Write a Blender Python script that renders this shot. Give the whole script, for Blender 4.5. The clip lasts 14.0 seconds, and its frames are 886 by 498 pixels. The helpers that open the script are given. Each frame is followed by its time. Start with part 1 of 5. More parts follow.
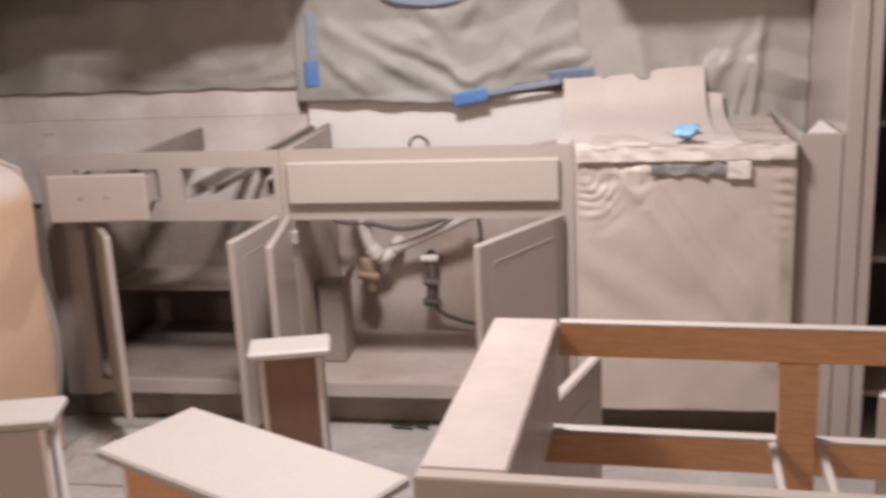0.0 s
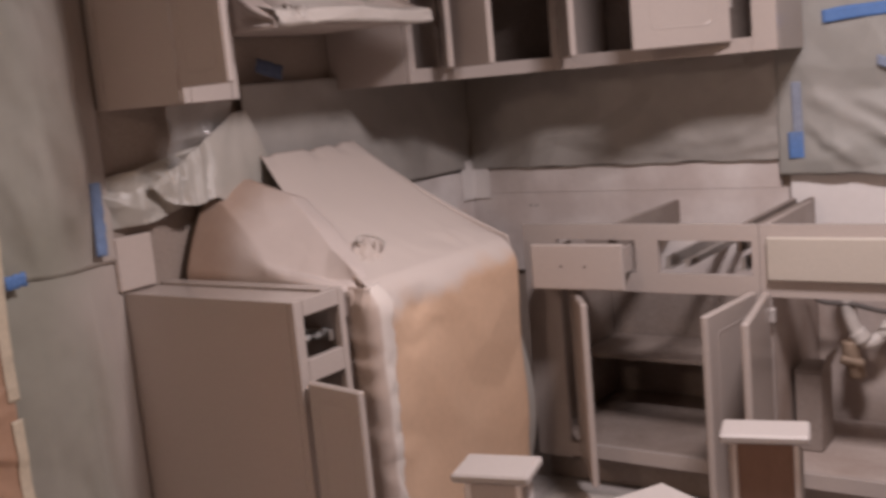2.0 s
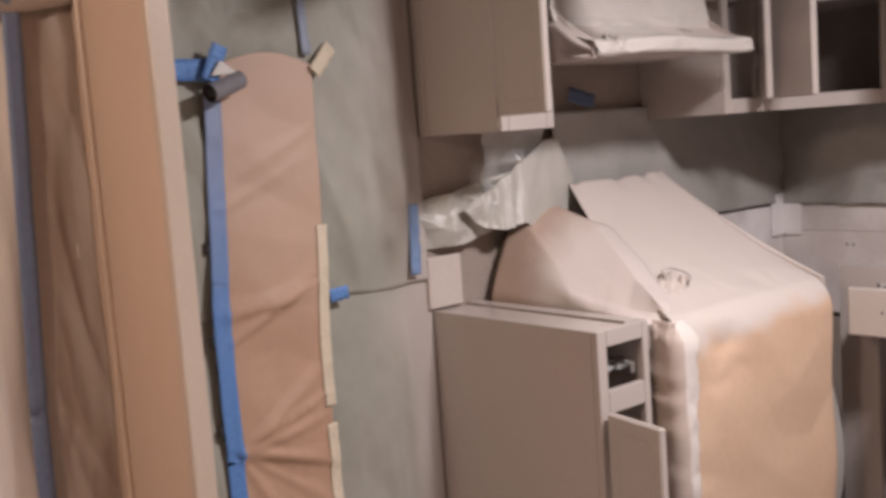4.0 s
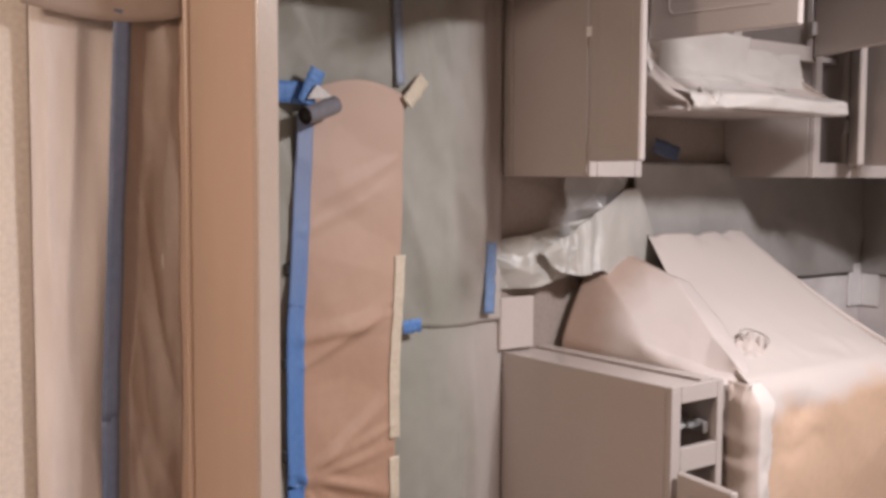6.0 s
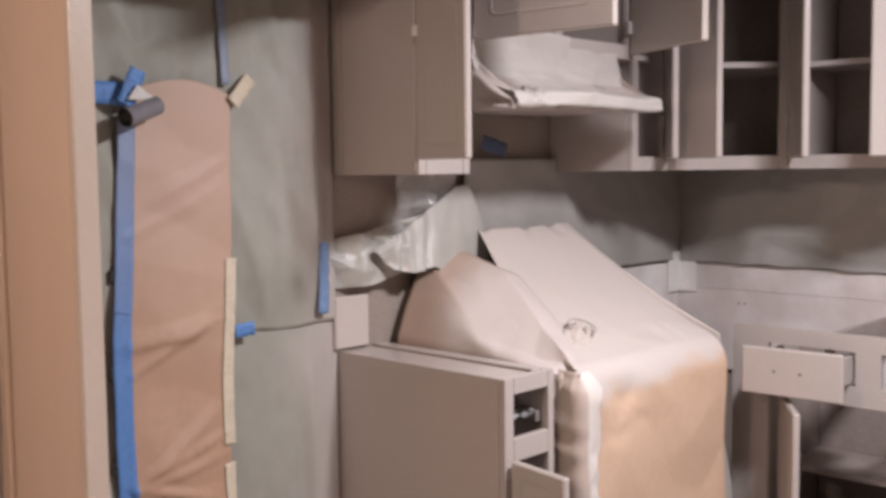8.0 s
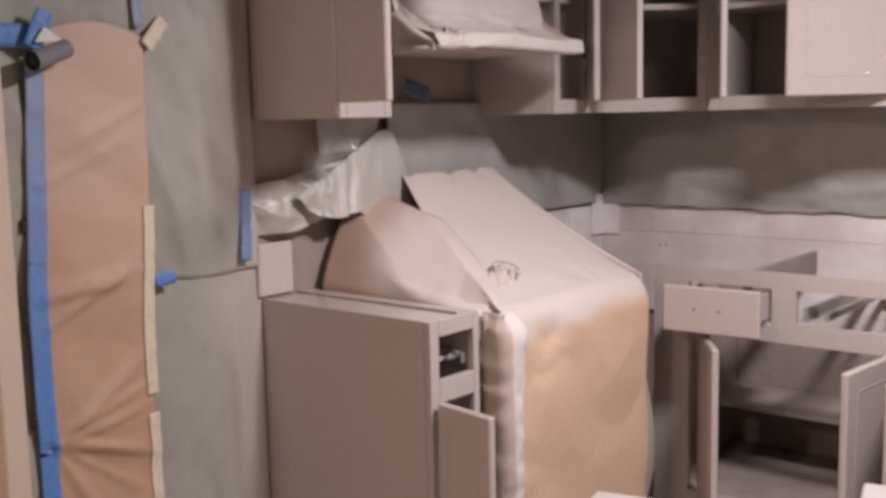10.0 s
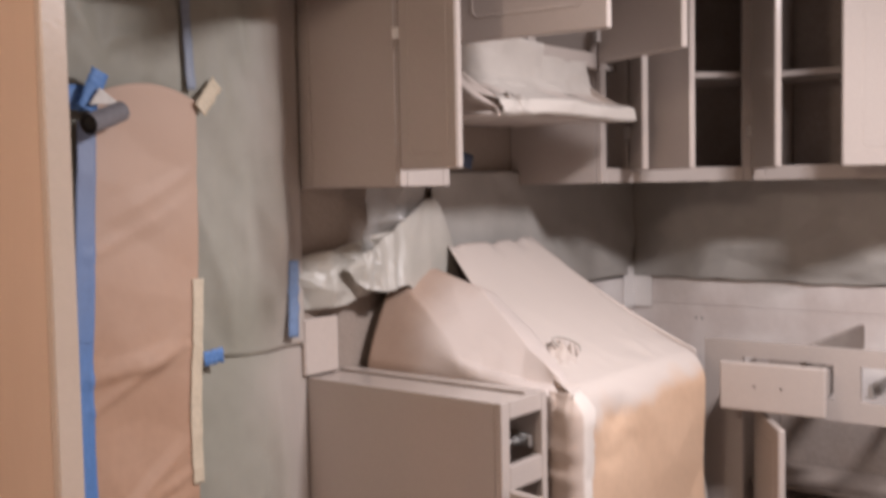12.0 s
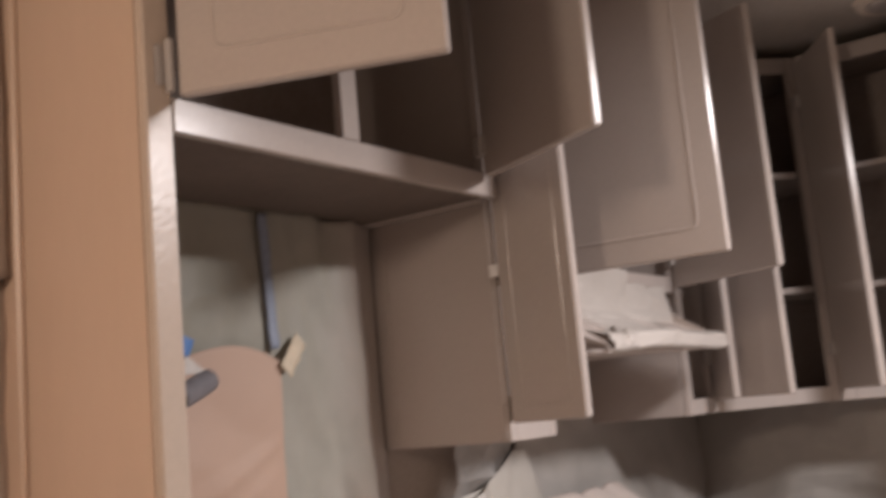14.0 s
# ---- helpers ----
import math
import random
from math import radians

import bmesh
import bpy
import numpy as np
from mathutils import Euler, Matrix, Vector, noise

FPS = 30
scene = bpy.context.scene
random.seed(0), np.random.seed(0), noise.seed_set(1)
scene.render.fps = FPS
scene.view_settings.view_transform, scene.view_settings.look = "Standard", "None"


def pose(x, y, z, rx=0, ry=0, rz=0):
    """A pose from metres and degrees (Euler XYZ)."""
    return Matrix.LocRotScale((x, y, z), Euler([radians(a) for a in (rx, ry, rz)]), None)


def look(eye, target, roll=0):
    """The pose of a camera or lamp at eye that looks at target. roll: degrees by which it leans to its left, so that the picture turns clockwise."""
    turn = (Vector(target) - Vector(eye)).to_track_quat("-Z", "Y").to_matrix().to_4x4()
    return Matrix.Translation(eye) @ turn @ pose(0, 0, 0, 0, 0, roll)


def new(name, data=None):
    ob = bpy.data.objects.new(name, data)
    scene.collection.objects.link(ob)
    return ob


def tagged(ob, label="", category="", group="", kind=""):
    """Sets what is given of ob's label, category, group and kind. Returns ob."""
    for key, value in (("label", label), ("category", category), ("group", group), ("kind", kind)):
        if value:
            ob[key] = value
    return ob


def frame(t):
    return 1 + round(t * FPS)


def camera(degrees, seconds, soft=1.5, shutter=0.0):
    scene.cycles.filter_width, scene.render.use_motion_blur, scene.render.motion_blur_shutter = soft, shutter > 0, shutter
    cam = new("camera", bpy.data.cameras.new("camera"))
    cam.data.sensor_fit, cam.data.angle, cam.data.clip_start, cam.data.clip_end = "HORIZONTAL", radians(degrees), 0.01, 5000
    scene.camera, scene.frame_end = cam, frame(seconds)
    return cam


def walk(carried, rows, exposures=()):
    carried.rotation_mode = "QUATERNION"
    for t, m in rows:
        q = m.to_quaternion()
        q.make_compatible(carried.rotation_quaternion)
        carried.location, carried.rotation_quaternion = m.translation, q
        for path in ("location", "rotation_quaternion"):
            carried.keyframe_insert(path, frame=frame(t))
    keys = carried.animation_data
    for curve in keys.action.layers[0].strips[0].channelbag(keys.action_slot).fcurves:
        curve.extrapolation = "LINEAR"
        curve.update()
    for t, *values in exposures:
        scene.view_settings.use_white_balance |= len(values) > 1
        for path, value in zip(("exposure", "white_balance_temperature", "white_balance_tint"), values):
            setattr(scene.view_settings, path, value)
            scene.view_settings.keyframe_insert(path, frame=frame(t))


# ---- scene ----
cam = camera(46.24, 14.0, soft=3.4, shutter=0.4)
PATH = [
    (0, (2.309, -3.494, 1.344), (1.984, -1.587, 0.837), -2.7),
    (0.5, (2.307, -3.508, 1.346), (1.711, -1.655, 0.888), -3.5),
    (1, (2.29, -3.491, 1.342), (1.456, -1.716, 0.95), -4.9),
    (1.5, (2.287, -3.494, 1.35), (1.301, -1.788, 1.011), -5.3),
    (2, (2.273, -3.484, 1.347), (1.138, -1.867, 1.034), -5.3),
    (2.5, (2.251, -3.472, 1.339), (0.947, -1.984, 1.049), -6.3),
    (3, (2.243, -3.477, 1.342), (0.822, -2.099, 1.053), -6.3),
    (3.5, (2.246, -3.491, 1.354), (0.745, -2.188, 1.131), -5.2),
    (4, (2.236, -3.521, 1.37), (0.699, -2.262, 1.144), -4.2),
    (4.2, (2.228, -3.54, 1.356), (0.664, -2.312, 1.15), -3.0),
    (6.3, (2.167, -3.574, 1.366), (0.578, -2.367, 1.233), 0.8),
    (6.5, (2.164, -3.577, 1.378), (0.604, -2.332, 1.251), 0.5),
    (7, (2.18, -3.578, 1.366), (0.653, -2.295, 1.22), -0.3),
    (7.5, (2.178, -3.568, 1.363), (0.703, -2.223, 1.225), -0.8),
    (8, (2.187, -3.56, 1.371), (0.793, -2.134, 1.217), -0.7),
    (8.5, (2.198, -3.566, 1.373), (0.885, -2.064, 1.231), -0.6),
    (8.7, (2.192, -3.563, 1.362), (0.911, -2.032, 1.233), -0.4),
    (10.8, (2.193, -3.544, 1.346), (0.902, -2.049, 1.029), -1.8),
    (11, (2.18, -3.542, 1.334), (0.886, -2.05, 1.018), -2.4),
    (11.2, (2.156, -3.531, 1.343), (0.906, -2.01, 0.988), -1.9),
    (11.5, (2.093, -3.546, 1.342), (0.881, -1.989, 1.015), -2.3),
    (12, (1.915, -3.587, 1.354), (0.675, -2.022, 1.235), -1.1),
    (12.2, (1.873, -3.606, 1.373), (0.671, -2.01, 1.289), -0.1),
    (12.5, (1.836, -3.605, 1.381), (0.588, -2.043, 1.319), -0.9),
    (12.7, (1.801, -3.608, 1.389), (0.483, -2.105, 1.413), -1.1),
    (13, (1.732, -3.585, 1.392), (0.371, -2.124, 1.509), -1.5),
    (13.3, (1.63, -3.575, 1.397), (0.307, -2.099, 1.663), -3.9),
    (13.5, (1.572, -3.559, 1.411), (0.261, -2.069, 1.658), -5.6),
    (13.6, (1.559, -3.553, 1.402), (0.25, -2.061, 1.643), -5.5),
    (14, (1.491, -3.571, 1.43), (0.353, -1.955, 1.739), -5.2),
]
EXPOSURES = [(0.0, 0.02, 6500, 11), (0.7, -0.23, 6500, 13), (1.5, -0.56, 6600, 17), (2.2, -0.47, 6600, 18), (3.0, -0.24, 6550, 15), (4.2, 0.16, 6250, 10),
             (6.3, 0.25, 6100, 9), (8.7, 0.26, 6000, 9), (10.8, -0.08, 6350, 15), (11.5, 0.02, 6350, 12), (12.2, 0.23, 6250, 10), (13.0, 0.13, 6350, 9), (14.0, 0.06, 6400, 9)]
walk(cam, [(t, look(eye, target, roll)) for t, eye, target, roll in PATH], exposures=EXPOSURES)

# ---------------------------------------------------------------- light
world = bpy.data.worlds.new("world")
world.use_nodes = True
world.node_tree.nodes["Background"].inputs[0].default_value = (0.5, 0.45, 0.42, 1)
world.node_tree.nodes["Background"].inputs[1].default_value = 0.05
scene.world = world


def area_light(name, at, target, size, watts, colour):
    lamp = bpy.data.lights.new(name, "AREA")
    lamp.shape, lamp.size, lamp.energy, lamp.color = "DISK", size, watts, colour
    ob = new(name, lamp)
    ob.matrix_world = look(at, target)
    return ob


KITCHEN_LAMP = (1.85, -1.58, 2.29)
DINING_LAMP = (1.15, -4.45, 2.05)
area_light("kitchen_lamp_light", KITCHEN_LAMP, (1.85, -1.57, 0), 0.36, 59, (1.0, 0.925, 0.93))
bulb = bpy.data.lights.new("dining_bulb", "POINT")
bulb.energy, bulb.color, bulb.shadow_soft_size = 48, (1.0, 0.78, 0.63), 0.11
new("dining_lamp_light", bulb).location = DINING_LAMP


# ---------------------------------------------------------------- materials
def material(name, base, second=None, rough=0.5, scale=3.0, grain=60.0, bump=0.15, mix=0.5, metal=0.0, depth=0.004,
             stretch=(1, 1, 1), sharp=0.0, sheen_gloss=0.5, rough_var=0.12, grain_amount=0.10):
    """A surface with broad blotches of a second colour, fine grain and relief."""
    m = bpy.data.materials.new(name)
    m.use_nodes = True
    n, l = m.node_tree.nodes, m.node_tree.links
    b = n["Principled BSDF"]
    b.inputs["Metallic"].default_value = metal
    b.inputs["Specular IOR Level"].default_value = sheen_gloss
    geo = n.new("ShaderNodeNewGeometry")
    mp = n.new("ShaderNodeMapping")
    mp.inputs["Scale"].default_value = stretch
    l.new(geo.outputs["Position"], mp.inputs["Vector"])
    big, fine = n.new("ShaderNodeTexNoise"), n.new("ShaderNodeTexNoise")
    big.inputs["Scale"].default_value, big.inputs["Detail"].default_value = scale, 5
    fine.inputs["Scale"].default_value, fine.inputs["Detail"].default_value = grain, 3
    l.new(mp.outputs[0], big.inputs["Vector"])
    l.new(mp.outputs[0], fine.inputs["Vector"])
    ramp = n.new("ShaderNodeMapRange")
    ramp.inputs["From Min"].default_value, ramp.inputs["From Max"].default_value = 0.3 + sharp * 0.15, 0.7 - sharp * 0.15
    ramp.inputs["To Max"].default_value = mix
    l.new(big.outputs["Fac"], ramp.inputs["Value"])
    col = n.new("ShaderNodeMix")
    col.data_type = "RGBA"
    col.inputs["A"].default_value = (*base, 1)
    col.inputs["B"].default_value = (*(second or [c * 0.8 for c in base]), 1)
    l.new(ramp.outputs[0], col.inputs["Factor"])
    gr = n.new("ShaderNodeMapRange")
    gr.inputs["From Min"].default_value, gr.inputs["From Max"].default_value = 0.25, 0.75
    gr.inputs["To Min"].default_value, gr.inputs["To Max"].default_value = 1 - grain_amount, 1 + grain_amount
    l.new(fine.outputs["Fac"], gr.inputs["Value"])
    mul = n.new("ShaderNodeVectorMath")
    mul.operation = "SCALE"
    l.new(col.outputs["Result"], mul.inputs[0])
    l.new(gr.outputs[0], mul.inputs["Scale"])
    l.new(mul.outputs[0], b.inputs["Base Color"])
    rr = n.new("ShaderNodeMapRange")
    rr.inputs["To Min"].default_value, rr.inputs["To Max"].default_value = max(0.03, rough - rough_var), min(1, rough + rough_var)
    l.new(big.outputs["Fac"], rr.inputs["Value"])
    l.new(rr.outputs[0], b.inputs["Roughness"])
    bp = n.new("ShaderNodeBump")
    bp.inputs["Strength"].default_value, bp.inputs["Distance"].default_value = bump, depth
    l.new(fine.outputs["Fac"], bp.inputs["Height"])
    l.new(bp.outputs[0], b.inputs["Normal"])
    return m


PAINT = material("fresh_greige_paint", (0.47, 0.41, 0.375), (0.42, 0.365, 0.33), rough=0.22, scale=2.2, grain=130, bump=0.05, rough_var=0.07, grain_amount=0.03)
# Overspray on insides; the same dark tone stands for shade on toe boards.
PAINT_IN = material("greige_overspray_and_shade", (0.37, 0.315, 0.28), (0.19, 0.145, 0.12), rough=0.75, scale=2.6, grain=70, bump=0.12, mix=0.85)
WET = material("wet_glossy_paint", (0.51, 0.46, 0.40), (0.47, 0.42, 0.36), rough=0.2, scale=5, grain=90, bump=0.12, grain_amount=0.03, rough_var=0.05)
SPRAYED_IN = material("dusty_cabinet_inside", (0.52, 0.455, 0.42), (0.29, 0.21, 0.165), rough=0.75, scale=3.4, grain=60, bump=0.1, mix=0.85, grain_amount=0.05)
PRIMED = material("primed_white_edge", (0.445, 0.405, 0.38), (0.405, 0.365, 0.338), rough=0.5, scale=5, grain=120, bump=0.08, grain_amount=0.04)
WHITE_BOARD = material("white_primed_board", (0.88, 0.85, 0.83), (0.78, 0.73, 0.70), rough=0.6, scale=2.4, grain=40, bump=0.06, grain_amount=0.02)
PALE_PAPER = material("pale_masking_paper", (0.72, 0.66, 0.62), (0.62, 0.55, 0.50), rough=0.7, scale=2.6, grain=40, bump=0.06, grain_amount=0.03)
DW_PAPER = material("dusted_stiff_paper", (0.63, 0.565, 0.525), (0.55, 0.48, 0.435), rough=0.7, scale=2.6, grain=40, bump=0.06, grain_amount=0.03)
MOTTLED = material("patchy_oversprayed_paint", (0.50, 0.425, 0.395), (0.375, 0.305, 0.275), rough=0.42, scale=4.5, grain=50, bump=0.08, mix=0.9, sharp=0.5, grain_amount=0.05)
STILE = material("glossy_tan_grey_paint", (0.53, 0.435, 0.36), (0.48, 0.39, 0.315), rough=0.31, scale=5, grain=90, bump=0.12, grain_amount=0.03, rough_var=0.05)
BOARD = material("oversprayed_board", (0.90, 0.855, 0.83), (0.60, 0.52, 0.485), rough=0.7, scale=3.0, grain=40, bump=0.08, mix=0.85, sharp=0.4, grain_amount=0.03)
WALL = material("wall_paint", (0.34, 0.28, 0.24), (0.26, 0.21, 0.175), rough=0.75, scale=2.5, grain=90, bump=0.12)
CREAM = material("cream_wall", (0.78, 0.69, 0.60), (0.72, 0.63, 0.54), rough=0.7, scale=2, grain=90, bump=0.12)
UNSEEN_WALL = material("tan_unseen_wall", (0.40, 0.335, 0.28), (0.36, 0.30, 0.25), rough=0.8, scale=2, grain=90, bump=0.12)
CEIL = material("ceiling_paint", (0.50, 0.455, 0.41), (0.45, 0.405, 0.36), rough=0.85, scale=2, grain=120, bump=0.25)
WOOD = material("bare_maple_ply", (0.64, 0.36, 0.20), (0.54, 0.285, 0.15), rough=0.55, scale=2.2, grain=26, bump=0.12, stretch=(1, 8, 8), grain_amount=0.14)
DRAWER_WOOD = material("drawer_box_wood", (0.26, 0.155, 0.11), (0.20, 0.115, 0.08), rough=0.6, scale=3, grain=30, bump=0.1, stretch=(8, 8, 1))
PANEL_WOOD = material("tan_end_panel", (0.58, 0.435, 0.335), (0.52, 0.38, 0.285), rough=0.36, scale=1.2, grain=24, bump=0.02, stretch=(5, 5, 0.5), grain_amount=0.02)
KRAFT = material("kraft_paper", (0.50, 0.315, 0.215), (0.43, 0.25, 0.16), rough=0.64, scale=3.5, grain=45, bump=0.12, grain_amount=0.04)
FRONT_PAPER = material("light_kraft_paper", (0.62, 0.435, 0.305), (0.56, 0.365, 0.24), rough=0.7, scale=3.0, grain=45, bump=0.08, grain_amount=0.04)
TAN_PAPER = material("tan_masking_paper", (0.45, 0.335, 0.27), (0.38, 0.27, 0.21), rough=0.68, scale=3, grain=45, bump=0.08, grain_amount=0.03)
SIDE_PAPER = material("grey_brown_side_paper", (0.49, 0.40, 0.345), (0.42, 0.325, 0.27), rough=0.68, scale=3, grain=45, bump=0.08, grain_amount=0.03)
DUST_PAPER = material("oversprayed_kraft_paper", (0.56, 0.495, 0.455), (0.48, 0.39, 0.33), rough=0.65, scale=1.8, grain=60, bump=0.06, grain_amount=0.03)
PLASTIC = material("grey_green_plastic_sheet", (0.325, 0.315, 0.262), (0.38, 0.36, 0.31), rough=0.58, scale=3.2, grain=22, bump=0.15, depth=0.006, mix=0.9, grain_amount=0.04)
PLASTIC_WINDOW = material("wrinkled_window_plastic", (0.325, 0.325, 0.30), (0.40, 0.385, 0.36), rough=0.55, scale=3.2, grain=22, bump=0.2, depth=0.006, mix=0.9, grain_amount=0.04)
# Dark brown for underside, toe board and tears, and for painted slit shade.
BROWN_AND_SHADE = material("dark_brown_and_painted_shade", (0.15, 0.115, 0.095), (0.11, 0.085, 0.07), rough=0.7, scale=4, grain=60, bump=0.1)
PAPER_ROLL = material("grey_paper_roll", (0.20, 0.19, 0.205), (0.15, 0.14, 0.15), rough=0.55, scale=6, grain=60, bump=0.1)
PLASTIC_LOOSE = material("pale_loose_plastic", (0.47, 0.44, 0.405), (0.40, 0.38, 0.335), rough=0.40, scale=3.0, grain=22, bump=0.12, mix=0.9, grain_amount=0.03)
BROWN_FILM = material("brown_masking_film", (0.42, 0.335, 0.28), (0.34, 0.26, 0.21), rough=0.5, scale=3, grain=30, bump=0.1, grain_amount=0.04)
PLASTIC_GREY = material("oversprayed_plastic_sheet", (0.44, 0.415, 0.385), (0.345, 0.325, 0.30), rough=0.45, scale=2.6, grain=22, bump=0.15, depth=0.006, mix=0.9, grain_amount=0.04)
WRAP = material("clear_wrap_over_paint", (0.55, 0.48, 0.435), (0.47, 0.40, 0.36), rough=0.32, scale=3.5, grain=16, bump=0.08, depth=0.006, grain_amount=0.04)
ROLL_GREY = material("dark_glossy_handle", (0.16, 0.15, 0.15), (0.42, 0.40, 0.385), rough=0.3, scale=14, grain=60, bump=0.15, sharp=0.6)
HOOD_WRAP = material("white_dusted_wrap", (0.51, 0.465, 0.425), (0.45, 0.405, 0.365), rough=0.58, scale=4, grain=30, bump=0.1, grain_amount=0.03)
BLUE = material("blue_masking_tape", (0.095, 0.225, 0.53), (0.15, 0.28, 0.56), rough=0.55, scale=7, grain=80, bump=0.2)
TAN_TAPE = material("tan_masking_tape", (0.69, 0.59, 0.45), (0.61, 0.52, 0.39), rough=0.65, scale=8, grain=90, bump=0.2)
FLOOR_M = material("dusty_floor_paper", (0.44, 0.41, 0.39), (0.30, 0.27, 0.25), rough=0.8, scale=4.0, grain=35, bump=0.3, mix=0.9)
DARK = material("black_rubber", (0.03, 0.028, 0.027), rough=0.5, scale=8, grain=70, bump=0.2)
PVC = material("white_plastic_pipe", (0.66, 0.62, 0.58), (0.5, 0.45, 0.41), rough=0.4, scale=14, grain=80, bump=0.1)
BRASS = material("dusty_brass_valve", (0.40, 0.30, 0.22), (0.34, 0.26, 0.20), rough=0.55, scale=20, grain=90, bump=0.1, metal=0.25)
HOSE = material("dusty_black_rubber", (0.10, 0.086, 0.078), (0.17, 0.145, 0.13), rough=0.6, scale=14, grain=70, bump=0.2)
STEEL = material("zinc_slide_steel", (0.60, 0.57, 0.54), (0.40, 0.37, 0.35), rough=0.38, scale=12, grain=90, bump=0.1, metal=0.8)
BLUE_BAG = material("pale_blue_plastic", (0.20, 0.45, 0.66), (0.33, 0.58, 0.76), rough=0.35, scale=12, grain=40, bump=0.3)
PANTRY_SHADE = material("dark_pantry_shade", (0.06, 0.045, 0.04), (0.04, 0.03, 0.028), rough=0.7, scale=3, grain=60, bump=0.1)


def sprayed_kraft(name, paper, axis, low, high, dust, spread=0.34):
    """Paper with a ragged cloud of paint dust that thickens along one axis."""
    m = paper.copy()
    m.name = name
    n, l = m.node_tree.nodes, m.node_tree.links
    b = n["Principled BSDF"]
    old = b.inputs["Base Color"].links[0].from_socket
    geo, sep, nz = n.new("ShaderNodeNewGeometry"), n.new("ShaderNodeSeparateXYZ"), n.new("ShaderNodeTexNoise")
    nz.inputs["Scale"].default_value = 4.5
    nz.inputs["Detail"].default_value = 4
    l.new(geo.outputs["Position"], sep.inputs[0])
    l.new(geo.outputs["Position"], nz.inputs["Vector"])
    add = n.new("ShaderNodeMath")
    add.operation = "MULTIPLY_ADD"
    add.inputs[1].default_value = spread
    l.new(nz.outputs["Fac"], add.inputs[0])
    l.new(sep.outputs[axis], add.inputs[2])
    mr = n.new("ShaderNodeMapRange")
    mr.interpolation_type = "SMOOTHSTEP"
    mr.inputs["From Min"].default_value, mr.inputs["From Max"].default_value = low, high
    l.new(add.outputs[0], mr.inputs["Value"])
    mix = n.new("ShaderNodeMix")
    mix.data_type = "RGBA"
    mix.inputs["B"].default_value = (*dust, 1)
    l.new(mr.outputs[0], mix.inputs["Factor"])
    l.new(old, mix.inputs["A"])
    l.new(mix.outputs["Result"], b.inputs["Base Color"])
    return m


BLUE_DULL = material("film_covered_blue_tape", (0.15, 0.19, 0.30), (0.21, 0.22, 0.28), rough=0.45, scale=5, grain=60, bump=0.1)
PALE_FILM = material("pale_dusted_doorway_film", (0.82, 0.74, 0.68), (0.66, 0.57, 0.51), rough=0.42, scale=3.0, grain=22, bump=0.1, mix=0.9, stretch=(1, 3, 0.6), grain_amount=0.03)
BLUE_DUSTY = sprayed_kraft("oversprayed_blue_tape", BLUE, "Z", 1.14, 1.34, (0.25, 0.30, 0.41), 0.25)
# Blue darkened to paint in the hood's shade on one strip.
BLUE_HOOD_SHADE = material("blue_tape_with_painted_shade", (0.055, 0.085, 0.16), (0.09, 0.11, 0.17), rough=0.6, scale=7, grain=80, bump=0.15)
BLUE_HALF = material("thinly_dusted_blue_tape", (0.17, 0.26, 0.45), (0.24, 0.31, 0.45), rough=0.6, scale=7, grain=80, bump=0.15)
BLUE_FAINT = material("blue_tape_under_overspray", (0.27, 0.31, 0.40), (0.33, 0.36, 0.43), rough=0.6, scale=7, grain=80, bump=0.15)
BLUE_LONG = sprayed_kraft("long_blue_tape_dusted_high", BLUE, "Z", 0.95, 1.65, (0.24, 0.29, 0.43), 0.30)
KRAFT_DUSTED = sprayed_kraft("wall_kraft_dusted_high", KRAFT, "Z", 1.00, 1.90, (0.55, 0.395, 0.31), 0.55)
PLASTIC_DUSTY = sprayed_kraft("oversprayed_alcove_plastic", PLASTIC, "Y", -1.86, -1.64, (0.46, 0.405, 0.365), 0.26)


CLEAR = material("clear_plastic_film", (0.62, 0.60, 0.58), (0.5, 0.49, 0.47), rough=0.18, scale=9, grain=40, bump=0.1, grain_amount=0.03)
CLEAR.node_tree.nodes["Principled BSDF"].inputs["Alpha"].default_value = 0.5


def glow(name, colour, strength):
    m = bpy.data.materials.new(name)
    m.use_nodes = True
    b = m.node_tree.nodes["Principled BSDF"]
    b.inputs["Base Color"].default_value = (*colour, 1)
    b.inputs["Emission Color"].default_value = (*colour, 1)
    b.inputs["Emission Strength"].default_value = strength
    return m


LAMP_GLASS = glow("lit_frosted_glass", (1.0, 0.86, 0.74), 6.0)

# ---------------------------------------------------------------- building blocks
ORIGIN = {}


def thing(name, at, label, category, group=""):
    ob = new(name)
    ob.empty_display_size = 0.05
    ob.location = at
    ORIGIN[ob.name] = Vector(at)
    return tagged(ob, label, category, group)


def link(name, bm, mat, parent=None, label="", smooth=False):
    """One bmesh, written in world metres, as one mesh object, under a thing or a part if given."""
    me = bpy.data.meshes.new(name)
    off = ORIGIN[parent.name] if parent else Vector((0, 0, 0))
    bm.normal_update()
    bm.to_mesh(me)
    bm.free()
    if off.length:
        me.transform(Matrix.Translation(-off))
    me.materials.append(mat)
    if smooth:
        for p in me.polygons:
            p.use_smooth = True
    ob = new(name, me)
    if parent:
        ob.parent = parent
        ORIGIN[ob.name] = off
    if label:
        tagged(ob, label)
    return ob


def part(name, bm, mat, parent, label="", smooth=False):
    return link(name, bm, mat, parent, label, smooth)


